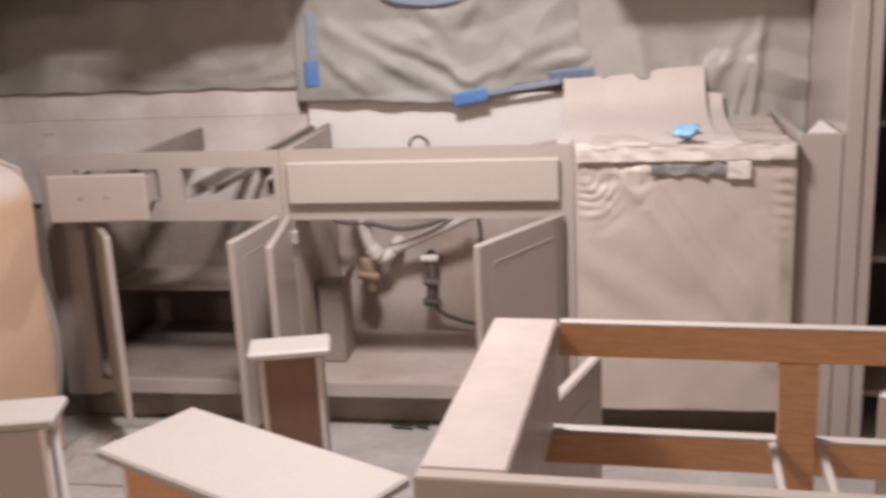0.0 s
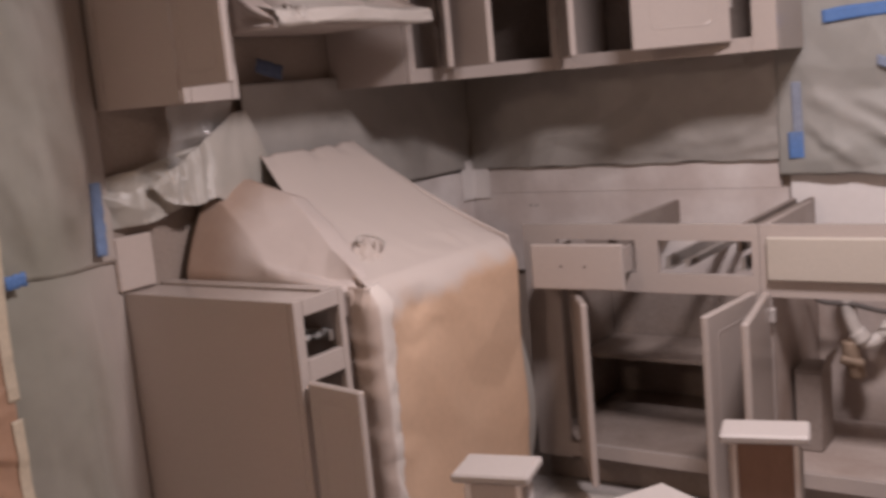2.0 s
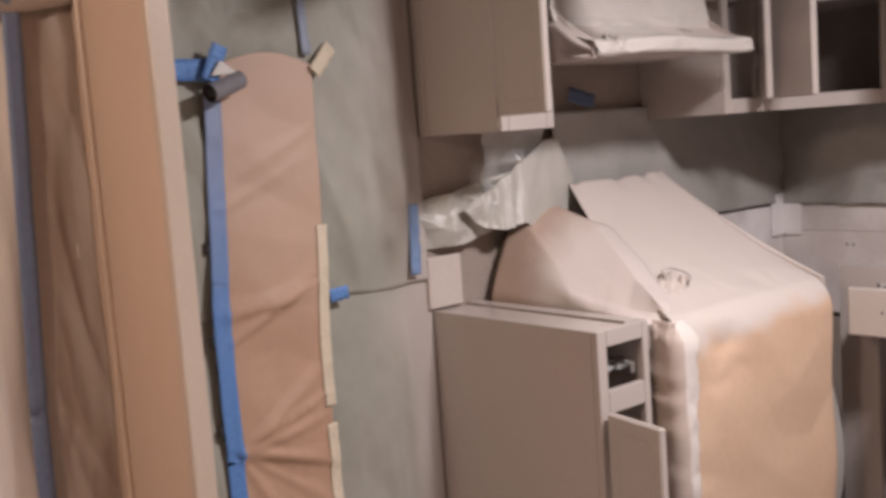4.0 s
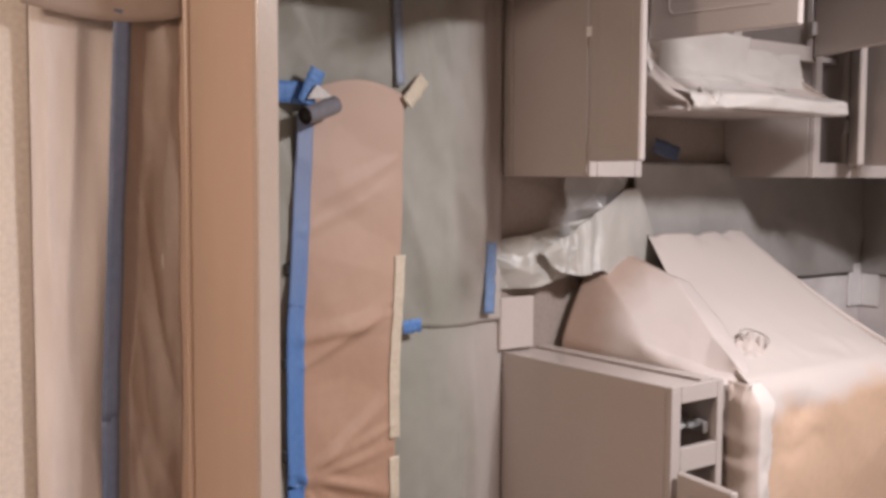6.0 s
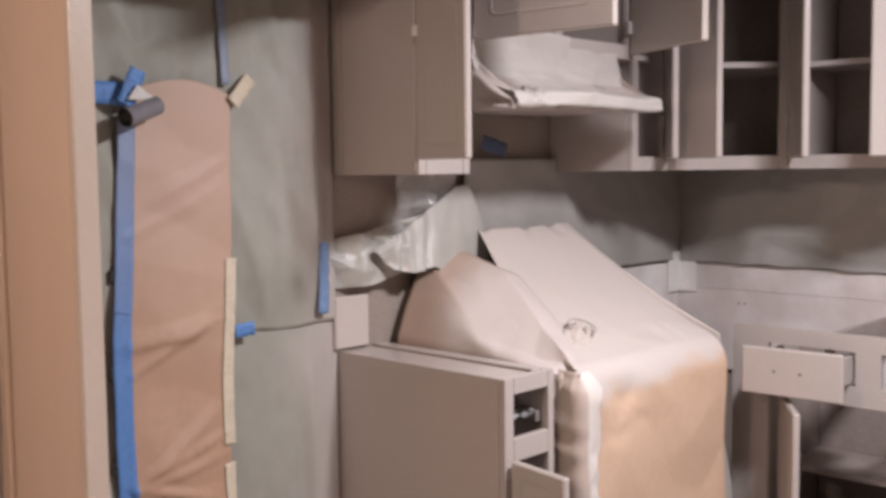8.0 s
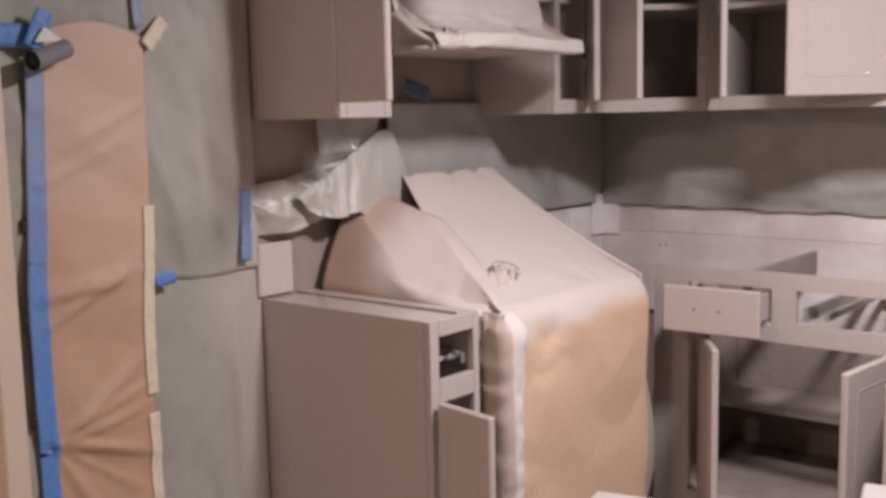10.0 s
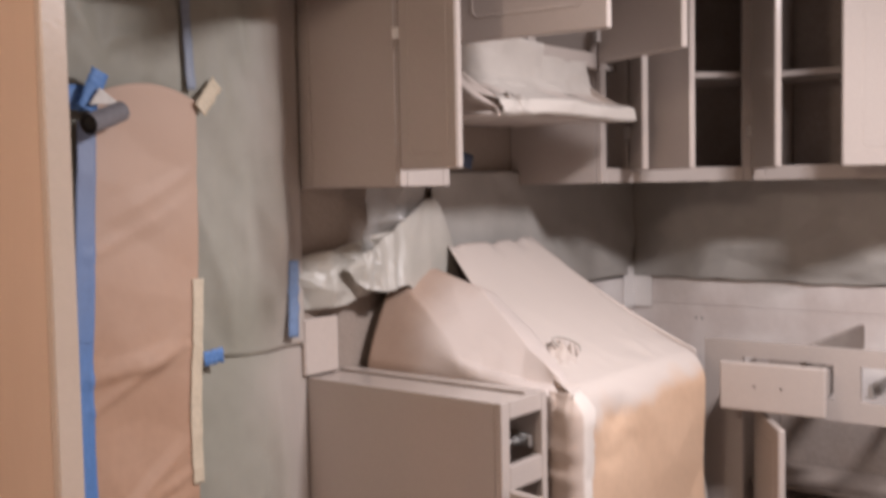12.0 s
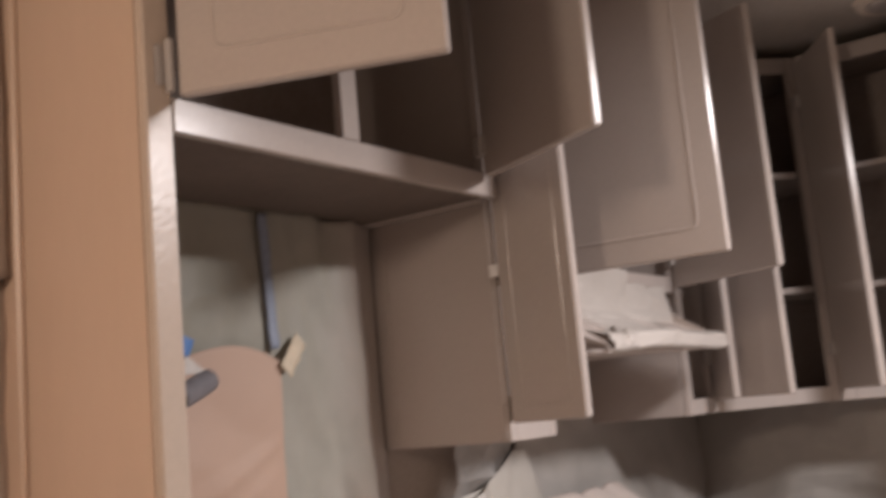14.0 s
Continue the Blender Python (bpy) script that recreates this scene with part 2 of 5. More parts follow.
def add_box(bm, lo, hi, m=None):
    vs = [bm.verts.new((x, y, z)) for x in (lo[0], hi[0]) for y in (lo[1], hi[1]) for z in (lo[2], hi[2])]
    for f in ((0, 1, 3, 2), (4, 6, 7, 5), (0, 4, 5, 1), (2, 3, 7, 6), (0, 2, 6, 4), (1, 5, 7, 3)):
        bm.faces.new([vs[i] for i in f])
    if m:
        for v in vs:
            v.co = m @ v.co
    return vs


def box(lo, hi, bevel=0.0015, m=None):
    bm = bmesh.new()
    add_box(bm, lo, hi, m)
    bmesh.ops.recalc_face_normals(bm, faces=bm.faces)
    if bevel:
        bmesh.ops.bevel(bm, geom=bm.edges[:], offset=bevel, segments=1, affect="EDGES")
    return bm


def boxes(pairs, bevel=0.0015, m=None):
    bm = bmesh.new()
    for lo, hi in pairs:
        add_box(bm, lo, hi, m)
    bmesh.ops.recalc_face_normals(bm, faces=bm.faces)
    if bevel:
        bmesh.ops.bevel(bm, geom=bm.edges[:], offset=bevel, segments=1, affect="EDGES")
    return bm


def prism(points, axis, lo, hi, bevel=0.002):
    """A closed outline of pairs pushed along an axis from lo to hi."""
    bm = bmesh.new()

    def at(p, d):
        c = list(p)
        c.insert(axis, d)
        return c
    a, b = [bm.verts.new(at(p, lo)) for p in points], [bm.verts.new(at(p, hi)) for p in points]
    bm.faces.new(a)
    bm.faces.new(b[::-1])
    for i in range(len(points)):
        j = (i + 1) % len(points)
        bm.faces.new((a[i], a[j], b[j], b[i]))
    bmesh.ops.recalc_face_normals(bm, faces=bm.faces)
    if bevel:
        bmesh.ops.bevel(bm, geom=bm.edges[:], offset=bevel, segments=2, affect="EDGES")
    return bm


def tube(points, radius, sides=10, cap=True):
    """A round pipe along points, smoothed between them."""
    pts = [Vector(p) for p in points]
    fine = []
    for i in range(len(pts) - 1):
        p0, p1, p2, p3 = pts[max(i - 1, 0)], pts[i], pts[i + 1], pts[min(i + 2, len(pts) - 1)]
        for k in range(6):
            t = k / 6
            fine.append(0.5 * (2 * p1 + (p2 - p0) * t + (2 * p0 - 5 * p1 + 4 * p2 - p3) * t * t + (3 * p1 - p0 - 3 * p2 + p3) * t ** 3))
    fine.append(pts[-1])
    bm = bmesh.new()
    rings = []
    for i, p in enumerate(fine):
        d = (fine[min(i + 1, len(fine) - 1)] - fine[max(i - 1, 0)]).normalized()
        side = d.orthogonal().normalized() if i == 0 else (side - d * side.dot(d)).normalized()
        up = d.cross(side)
        rings.append([bm.verts.new(p + radius * (math.cos(a) * side + math.sin(a) * up)) for a in [2 * math.pi * s / sides for s in range(sides)]])
    for a, b in zip(rings, rings[1:]):
        for s in range(sides):
            bm.faces.new((a[s], a[(s + 1) % sides], b[(s + 1) % sides], b[s]))
    if cap:
        bm.faces.new(rings[0][::-1])
        bm.faces.new(rings[-1])
    bmesh.ops.recalc_face_normals(bm, faces=bm.faces)
    return bm


def sheet(fn, nu, nv):
    """A draped sheet: fn(u, v) gives the place for u and v from 0 to 1."""
    bm = bmesh.new()
    g = [[bm.verts.new(fn(i / nu, j / nv)) for j in range(nv + 1)] for i in range(nu + 1)]
    for i in range(nu):
        for j in range(nv):
            bm.faces.new((g[i][j], g[i + 1][j], g[i + 1][j + 1], g[i][j + 1]))
    bmesh.ops.recalc_face_normals(bm, faces=bm.faces)
    return bm


def thicken(ob, d=0.0015):
    s = ob.modifiers.new("thickness", "SOLIDIFY")
    s.thickness, s.offset = d, 0
    return ob


def folds(a, b, scale, seed, sharp=1.0):
    """Creases: ridged noise between about -1 and 1."""
    v = noise.noise(Vector((a * scale, b * scale, seed))) + 0.5 * noise.noise(Vector((a * scale * 2.3, b * scale * 2.3, seed + 7)))
    return (1 - 2 * abs(v)) * sharp + (1 - sharp) * v


def drape(a, b, seed):
    """Long hanging creases of uneven spacing, between about -1 and 1."""
    w = Vector((a * 1.3, b * 1.3, seed))
    bx, bz = 0.45 * noise.noise(w), 0.45 * noise.noise(w + Vector((5, 3, 1)))
    p, q = (a + bx) * 0.75 + (b + bz) * 0.66, (a + bx) * 0.66 - (b + bz) * 0.75
    one = 1 - 2 * abs(noise.noise(Vector((p * 4.2, q * 0.9, seed + 2)))) ** 0.7
    two = 1 - 2 * abs(noise.noise(Vector((q * 3.6, p * 0.8, seed + 6)))) ** 0.7
    small = 1 - 2 * abs(noise.noise(Vector((a * 7 + bz * 6, b * 5 + bx * 6, seed + 9)))) ** 0.8
    mask = min(1, max(0, 0.5 + 1.2 * noise.noise(Vector((a * 2.6, b * 2.6, seed + 11)))))
    return 0.7 * (one * mask + two * (1 - mask)) + 0.3 * small + 0.42 * facets(a, b, 0.10, seed, 0.9) - 0.1


def facets(a, b, size, seed, turn=0.6):
    """Flat crumpled facets with crisp creases, between about -1 and 1."""
    w = Vector((a / size * 0.45, b / size * 0.45, seed))
    p = (a * math.cos(turn) + b * math.sin(turn)) / size + 0.8 * noise.noise(w)
    q = (b * math.cos(turn) - a * math.sin(turn)) / size + 0.8 * noise.noise(w + Vector((9, 4, 2)))
    i, j = math.floor(p), math.floor(q)
    f, g = p - i, q - j

    def h(k, m):
        return 2 * noise.cell(Vector((k + 0.5, m + 0.5, seed + 0.5))) - 1
    if f + g < 1:
        return h(i, j) * (1 - f - g) + h(i + 1, j) * f + h(i, j + 1) * g
    return h(i + 1, j + 1) * (f + g - 1) + h(i, j + 1) * (1 - f) + h(i + 1, j) * (1 - g)


def lerp(pts, x):
    """A value read along a short list of pairs."""
    if x <= pts[0][0]:
        return pts[0][1]
    for (a, p), (b, q) in zip(pts, pts[1:]):
        if x <= b:
            return p + (q - p) * (x - a) / (b - a)
    return pts[-1][1]


def hinged(hinge, free, z):
    """Frame of a door: x from the hinge to the free edge, z up, at height z."""
    d = Vector((free[0] - hinge[0], free[1] - hinge[1], 0)).normalized()
    m = Matrix.Identity(4)
    m.col[0][:3], m.col[1][:3], m.col[2][:3] = d, Vector((-d.y, d.x, 0)), (0, 0, 1)
    m.translation = (hinge[0], hinge[1], z)
    return m


def routed_line(w, h, inset, m, side, notch=0.014):
    """The routed bead of a door's panel, with clipped corners, on one face."""
    x0, x1, z0, z1, c = inset, w - inset, inset, h - inset, min(notch, (w - 2 * inset) * 0.3)
    out = [(x0 + c, z0), (x1 - c, z0), (x1 - c * 0.35, z0 + c * 0.4), (x1, z0 + c), (x1, z1 - c), (x1 - c * 0.35, z1 - c * 0.4), (x1 - c, z1),
           (x0 + c, z1), (x0 + c * 0.35, z1 - c * 0.4), (x0, z1 - c), (x0, z0 + c), (x0 + c * 0.35, z0 + c * 0.4)]
    cx, cz, bm = w / 2, h / 2, bmesh.new()
    rings = []
    for k, lift in ((0.0, 0.0), (0.0018, 0.0010), (0.0042, 0.0010), (0.006, 0.0)):
        ring = []
        for x, z in out:
            p = Vector((x + math.copysign(k, cx - x), side * (0.0102 + lift), z + math.copysign(k, cz - z)))
            ring.append(bm.verts.new(m @ p))
        rings.append(ring)
    for a, b in zip(rings, rings[1:]):
        for i in range(len(out)):
            j = (i + 1) % len(out)
            bm.faces.new((a[i], a[j], b[j], b[i]))
    bmesh.ops.recalc_face_normals(bm, faces=bm.faces)
    return bm


def cabinet_door(parent, hinge, free, z0, z1, width, mat=None, outer=1, inset=0.055, hinge_zs=(0.12, 0.88), label=""):
    """A slab door with a routed bead on its outer face and two hinges."""
    m = hinged(hinge, free, z0)
    h = z1 - z0
    d = part("door", box((0, -0.010, 0), (width, 0.010, h), 0.004, m), mat or PAINT, parent, label)
    part("routed_bead", routed_line(width, h, inset, m, outer), mat or PAINT, d)
    for s in hinge_zs:
        part("hinge", box((-0.012, -0.016 * outer - 0.008, h * s - 0.02), (0.016, -0.016 * outer + 0.008, h * s + 0.02), 0.003, m), PRIMED, d)
    return d


# ---------------------------------------------------------------- the room
def structure(name, bm, mat, label, smooth=False):
    return tagged(link(name, bm, mat, None, "", smooth), label, kind="structure")


CEILING_Z = 2.47
EAST, SOUTH = 4.2, -5.8
structure("floor", sheet(lambda u, v: Vector((u * EAST, SOUTH * (1 - v), 0.004 * folds(u * 6, v * 8, 1.3, 3, 0.5) - 0.004)), 90, 120), FLOOR_M,
          "floor under dusty grey protective paper", True)
structure("wall_north", box((-0.12, 0.0, -0.02), (EAST + 0.12, 0.12, CEILING_Z), 0), WALL, "brown-grey oversprayed kitchen wall behind the sink")
structure("wall_west", box((-0.12, -2.985, -0.02), (0.0, 0.0, CEILING_Z), 0), WALL, "brown-grey oversprayed kitchen wall behind the range")
structure("wall_west_south", box((-0.12, SOUTH, -0.02), (0.0, -2.985, CEILING_Z), 0), CREAM, "cream wall beside the fridge alcove")
# Unseen walls close the room; their darker tan holds down bounce light.
structure("wall_east", box((EAST, SOUTH, -0.02), (EAST + 0.12, 0.0, CEILING_Z), 0), UNSEEN_WALL, "unseen plain tan wall closing the dining side")
structure("wall_south", box((-0.12, SOUTH - 0.12, -0.02), (EAST + 0.12, SOUTH, CEILING_Z), 0), UNSEEN_WALL, "unseen plain tan wall closing the dining side")
structure("ceiling", box((-0.12, SOUTH - 0.12, CEILING_Z), (EAST + 0.12, 0.12, CEILING_Z + 0.1), 0), CEIL, "off-white textured ceiling")


def ceiling_lamp(at, label, lift=0.02):
    """A round lamp, flush or on a short rod: the lit glass sits just above the light's plane."""
    lamp = thing("ceiling_lamp", (at[0], at[1], CEILING_Z), label, "ceiling lamp")
    z = at[2] + lift
    if z + 0.06 < CEILING_Z:
        part("rod", tube([(at[0], at[1], z + 0.045), (at[0], at[1], CEILING_Z - 0.002)], 0.008), STEEL, lamp)
    for name, r0, z0, z1, mat in (("rim", 0.19, z + 0.02, z + 0.049, PRIMED), ("glass", 0.165, z, z + 0.02, LAMP_GLASS)):
        bm = bmesh.new()
        bmesh.ops.create_cone(bm, cap_ends=True, segments=40, radius1=r0 * 0.94, radius2=r0, depth=z1 - z0, matrix=Matrix.Translation((at[0], at[1], (z0 + z1) / 2)))
        part(name, bm, mat, lamp)


ceiling_lamp(KITCHEN_LAMP, "lit round lamp hung below the kitchen ceiling")
ceiling_lamp(DINING_LAMP, "lit round lamp hung below the dining ceiling", 0.14)

can = thing("recessed_lamp", (0.96, -0.50, CEILING_Z), "unlit round recessed lamp with beige trim in the ceiling", "ceiling lamp")
bm = bmesh.new()
bmesh.ops.create_cone(bm, cap_ends=True, segments=36, radius1=0.10, radius2=0.11, depth=0.012, matrix=Matrix.Translation((0.96, -0.50, CEILING_Z - 0.006)))
part("trim_ring", bm, CREAM, can)
bm = bmesh.new()
bmesh.ops.create_cone(bm, cap_ends=True, segments=36, radius1=0.070, radius2=0.075, depth=0.006, matrix=Matrix.Translation((0.96, -0.50, CEILING_Z - 0.015)))
part("lens", bm, PRIMED, can)

# ---------------------------------------------------------------- north run: base cabinets
FY = -0.61          # front of the face frames
TOP = 0.876


def base_shell(cab, x0, x1, y0=-0.59, y1=-0.012, z_shelf=0.15, inside=None, left_top=TOP - 0.004, back_top=TOP - 0.03):
    """Sides, back, bottom and toe board of a base cabinet with an open top."""
    inside = inside or PAINT_IN
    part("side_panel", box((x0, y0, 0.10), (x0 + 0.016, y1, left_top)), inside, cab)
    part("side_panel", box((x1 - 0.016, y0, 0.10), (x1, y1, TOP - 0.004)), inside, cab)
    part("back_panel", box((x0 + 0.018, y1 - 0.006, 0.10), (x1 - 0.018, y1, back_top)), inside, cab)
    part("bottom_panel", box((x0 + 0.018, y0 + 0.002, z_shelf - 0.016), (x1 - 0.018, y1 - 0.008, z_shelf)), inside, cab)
    # Toe recess shade is put into the board's darker tone.
    part("toe_board", box((x0, -0.54, 0.0), (x1, -0.522, 0.10)), PAINT_IN, cab, "toe board with its shade painted dark")


def drawer_base():
    x0, x1 = 0.575, 1.343
    cab = thing("base_cabinet", ((x0 + x1) / 2, -0.3, 0), "greige painted base cabinet, no worktop, doors open, one drawer out", "cabinet")
    base_shell(cab, x0, x1, left_top=0.66)
    y0, y1 = FY, FY + 0.019
    part("face_frame", boxes([((x0, y0, 0.10), (0.695, y1, TOP)), ((1.322, y0, 0.10), (x1, y1, TOP)), ((0.965, y0, 0.727), (1.038, y1, 0.828)),
                              ((0.695, y0, 0.828), (1.322, y1, TOP)), ((0.695, y0, 0.668), (1.322, y1, 0.727)), ((0.695, y0, 0.108), (1.322, y1, 0.152))], 0), PAINT, cab)
    # braces and drawer runners under the missing worktop
    part("brace", box((0.862, -0.585, 0.79), (0.878, -0.02, 0.868)), PAINT_IN, cab)
    part("brace", box((1.270, -0.585, 0.79), (1.286, -0.02, 0.868)), PAINT_IN, cab)
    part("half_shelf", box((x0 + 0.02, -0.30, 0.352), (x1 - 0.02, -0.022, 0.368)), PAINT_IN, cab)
    for x in (1.052, 1.282):
        part("drawer_runner", boxes([((x, -0.585, 0.742), (x + 0.012, -0.05, 0.775)), ((x - 0.008, -0.585, 0.736), (x + 0.018, -0.05, 0.742))]), STEEL, cab)
    part("drawer_runner", box((1.11, -0.58, 0.742), (1.125, -0.06, 0.765)), STEEL, cab)
    cabinet_door(cab, (0.745, FY - 0.012), (0.912, -0.87), 0.128, 0.685, 0.30, outer=-1)
    cabinet_door(cab, (1.325, FY - 0.012), (1.293, -0.944), 0.128, 0.685, 0.315, outer=1)


def drawer_out():
    d = thing("drawer", (0.825, -0.5, 0.72), "greige painted drawer pulled partly out of the cabinet", "drawer")
    m = pose(0.825, -0.755, 0, 0, 0, 3.5) @ pose(-0.825, 0.745, 0)
    part("drawer_front", box((0.696, -0.765, 0.704), (0.992, -0.745, 0.842), 0.004, m), PAINT, d)
    for x in (0.796, 0.872):
        part("screw_hole", box((x - 0.003, -0.7662, 0.772), (x + 0.003, -0.7648, 0.778), 0, m), DARK, d, "small dark screw hole")
    part("drawer_side", box((0.715, -0.745, 0.735), (0.727, -0.40, 0.815), 0.001, m), PAINT, d)
    part("drawer_side", box((0.948, -0.745, 0.735), (0.960, -0.40, 0.815), 0.001, m), PAINT, d)
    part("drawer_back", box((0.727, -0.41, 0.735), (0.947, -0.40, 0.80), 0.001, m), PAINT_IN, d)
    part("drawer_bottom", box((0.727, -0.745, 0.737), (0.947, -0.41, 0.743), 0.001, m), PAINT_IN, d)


def sink_base():
    x0, x1 = 1.345, 2.200
    cab = thing("sink_cabinet", ((x0 + x1) / 2, -0.3, 0), "greige painted sink base cabinet with open doors and no sink", "cabinet")
    base_shell(cab, x0, x1, y1=-0.095, inside=SPRAYED_IN, back_top=0.69)
    y0, y1 = FY, FY + 0.019
    part("face_frame", boxes([((x0, y0, 0.10), (1.372, y1, TOP)), ((2.158, y0, 0.10), (x1, y1, TOP)), ((1.372, y0, 0.82), (2.158, y1, TOP)),
                              ((1.372, y0, 0.668), (2.158, y1, 0.727)), ((1.372, y0, 0.108), (2.158, y1, 0.152))], 0), PAINT, cab)
    part("false_front", box((1.368, FY - 0.021, 0.718), (2.160, FY - 0.001, 0.843), 0.005), WET, cab)
    part("corner_block", prism([(2.185, -0.58), (2.185, -0.42), (2.03, -0.58)], 2, 0.80, 0.868, 0.001), PAINT_IN, cab)
    cabinet_door(cab, (1.362, FY - 0.012), (1.42, -0.985), 0.128, 0.685, 0.37, outer=-1)
    cabinet_door(cab, (2.165, FY - 0.012), (1.962, -0.99), 0.128, 0.685, 0.415, outer=1)


def plumbing():
    p = thing("sink_drain", (1.5, -0.2, 0.5), "dusty white plastic drain pipe under the sink", "pipe")
    part("trap", tube([(1.475, -0.22, 0.66), (1.478, -0.22, 0.60), (1.490, -0.21, 0.52), (1.515, -0.2, 0.455), (1.545, -0.19, 0.437), (1.575, -0.17, 0.46), (1.585, -0.12, 0.48)], 0.022), PVC, p, smooth=True)
    part("collar", tube([(1.474, -0.22, 0.655), (1.478, -0.22, 0.615)], 0.030, 14), HOSE, p, smooth=True)
    part("collar", tube([(1.505, -0.205, 0.475), (1.525, -0.2, 0.445)], 0.029, 14), PVC, p, smooth=True)
    part("valve", tube([(1.485, -0.2, 0.44), (1.488, -0.2, 0.39), (1.502, -0.19, 0.325)], 0.027, 10), BRASS, p, "yellowed brass valve", True)
    part("valve_handle", tube([(1.46, -0.22, 0.385), (1.53, -0.22, 0.375)], 0.015, 10), BRASS, p, smooth=True)
    part("long_arm", tube([(1.57, -0.18, 0.458), (1.70, -0.2, 0.518), (1.86, -0.22, 0.592)], 0.017), PVC, p, smooth=True)
    h = thing("water_hose", (1.6, -0.25, 0.6), "dark braided water hose hanging under the sink", "hose")
    part("hose", tube([(1.375, -0.25, 0.60), (1.42, -0.24, 0.572), (1.50, -0.23, 0.566), (1.62, -0.24, 0.548), (1.74, -0.24, 0.572), (1.83, -0.22, 0.62)], 0.008), HOSE, h, smooth=True)
    part("hose", tube([(1.86, -0.2, 0.60), (1.872, -0.18, 0.54), (1.866, -0.14, 0.47), (1.85, -0.11, 0.43)], 0.006), HOSE, h, smooth=True)
    v = thing("shutoff_valve", (1.70, -0.12, 0.4), "dark shutoff valves and hose on the cabinet back", "valve")
    part("valve_body", tube([(1.693, -0.12, 0.43), (1.693, -0.145, 0.42), (1.698, -0.15, 0.36), (1.69, -0.15, 0.27)], 0.017, 10), HOSE, v, smooth=True)
    part("valve_handle", tube([(1.662, -0.16, 0.425), (1.722, -0.16, 0.425)], 0.014, 10), PVC, v, smooth=True)
    part("valve_handle", tube([(1.672, -0.17, 0.345), (1.722, -0.17, 0.340)], 0.013, 10), HOSE, v, smooth=True)
    part("valve_handle", tube([(1.668, -0.17, 0.275), (1.718, -0.17, 0.270)], 0.013, 10), HOSE, v, smooth=True)
    part("hose", tube([(1.70, -0.15, 0.30), (1.72, -0.15, 0.235), (1.77, -0.14, 0.205), (1.84, -0.14, 0.185)], 0.007), HOSE, v, smooth=True)
    f = thing("faucet_stub", (1.67, -0.14, 0.8), "thin curved dark pipe stub above the sink cabinet", "pipe")
    part("stub", tube([(1.640, -0.14, 0.79), (1.645, -0.14, 0.822), (1.672, -0.14, 0.838), (1.700, -0.14, 0.822), (1.705, -0.14, 0.79)], 0.005), HOSE, f, smooth=True)
    part("stub_base", box((1.63, -0.15, 0.60), (1.715, -0.13, 0.79), 0.004), PAINT_IN, f)
    b = thing("carton", (1.40, -0.35, 0.15), "small grey dusty carton inside the sink cabinet", "box")
    part("box", box((1.375, -0.43, 0.152), (1.452, -0.30, 0.395), 0.003), PAINT_IN, b)
    part("flap", prism([(1.373, 0.397), (1.455, 0.397), (1.478, 0.452), (1.472, 0.455), (1.45, 0.405), (1.373, 0.405)], 1, -0.43, -0.30, 0.001), PAINT_IN, b)


drawer_base()
drawer_out()
sink_base()
plumbing()


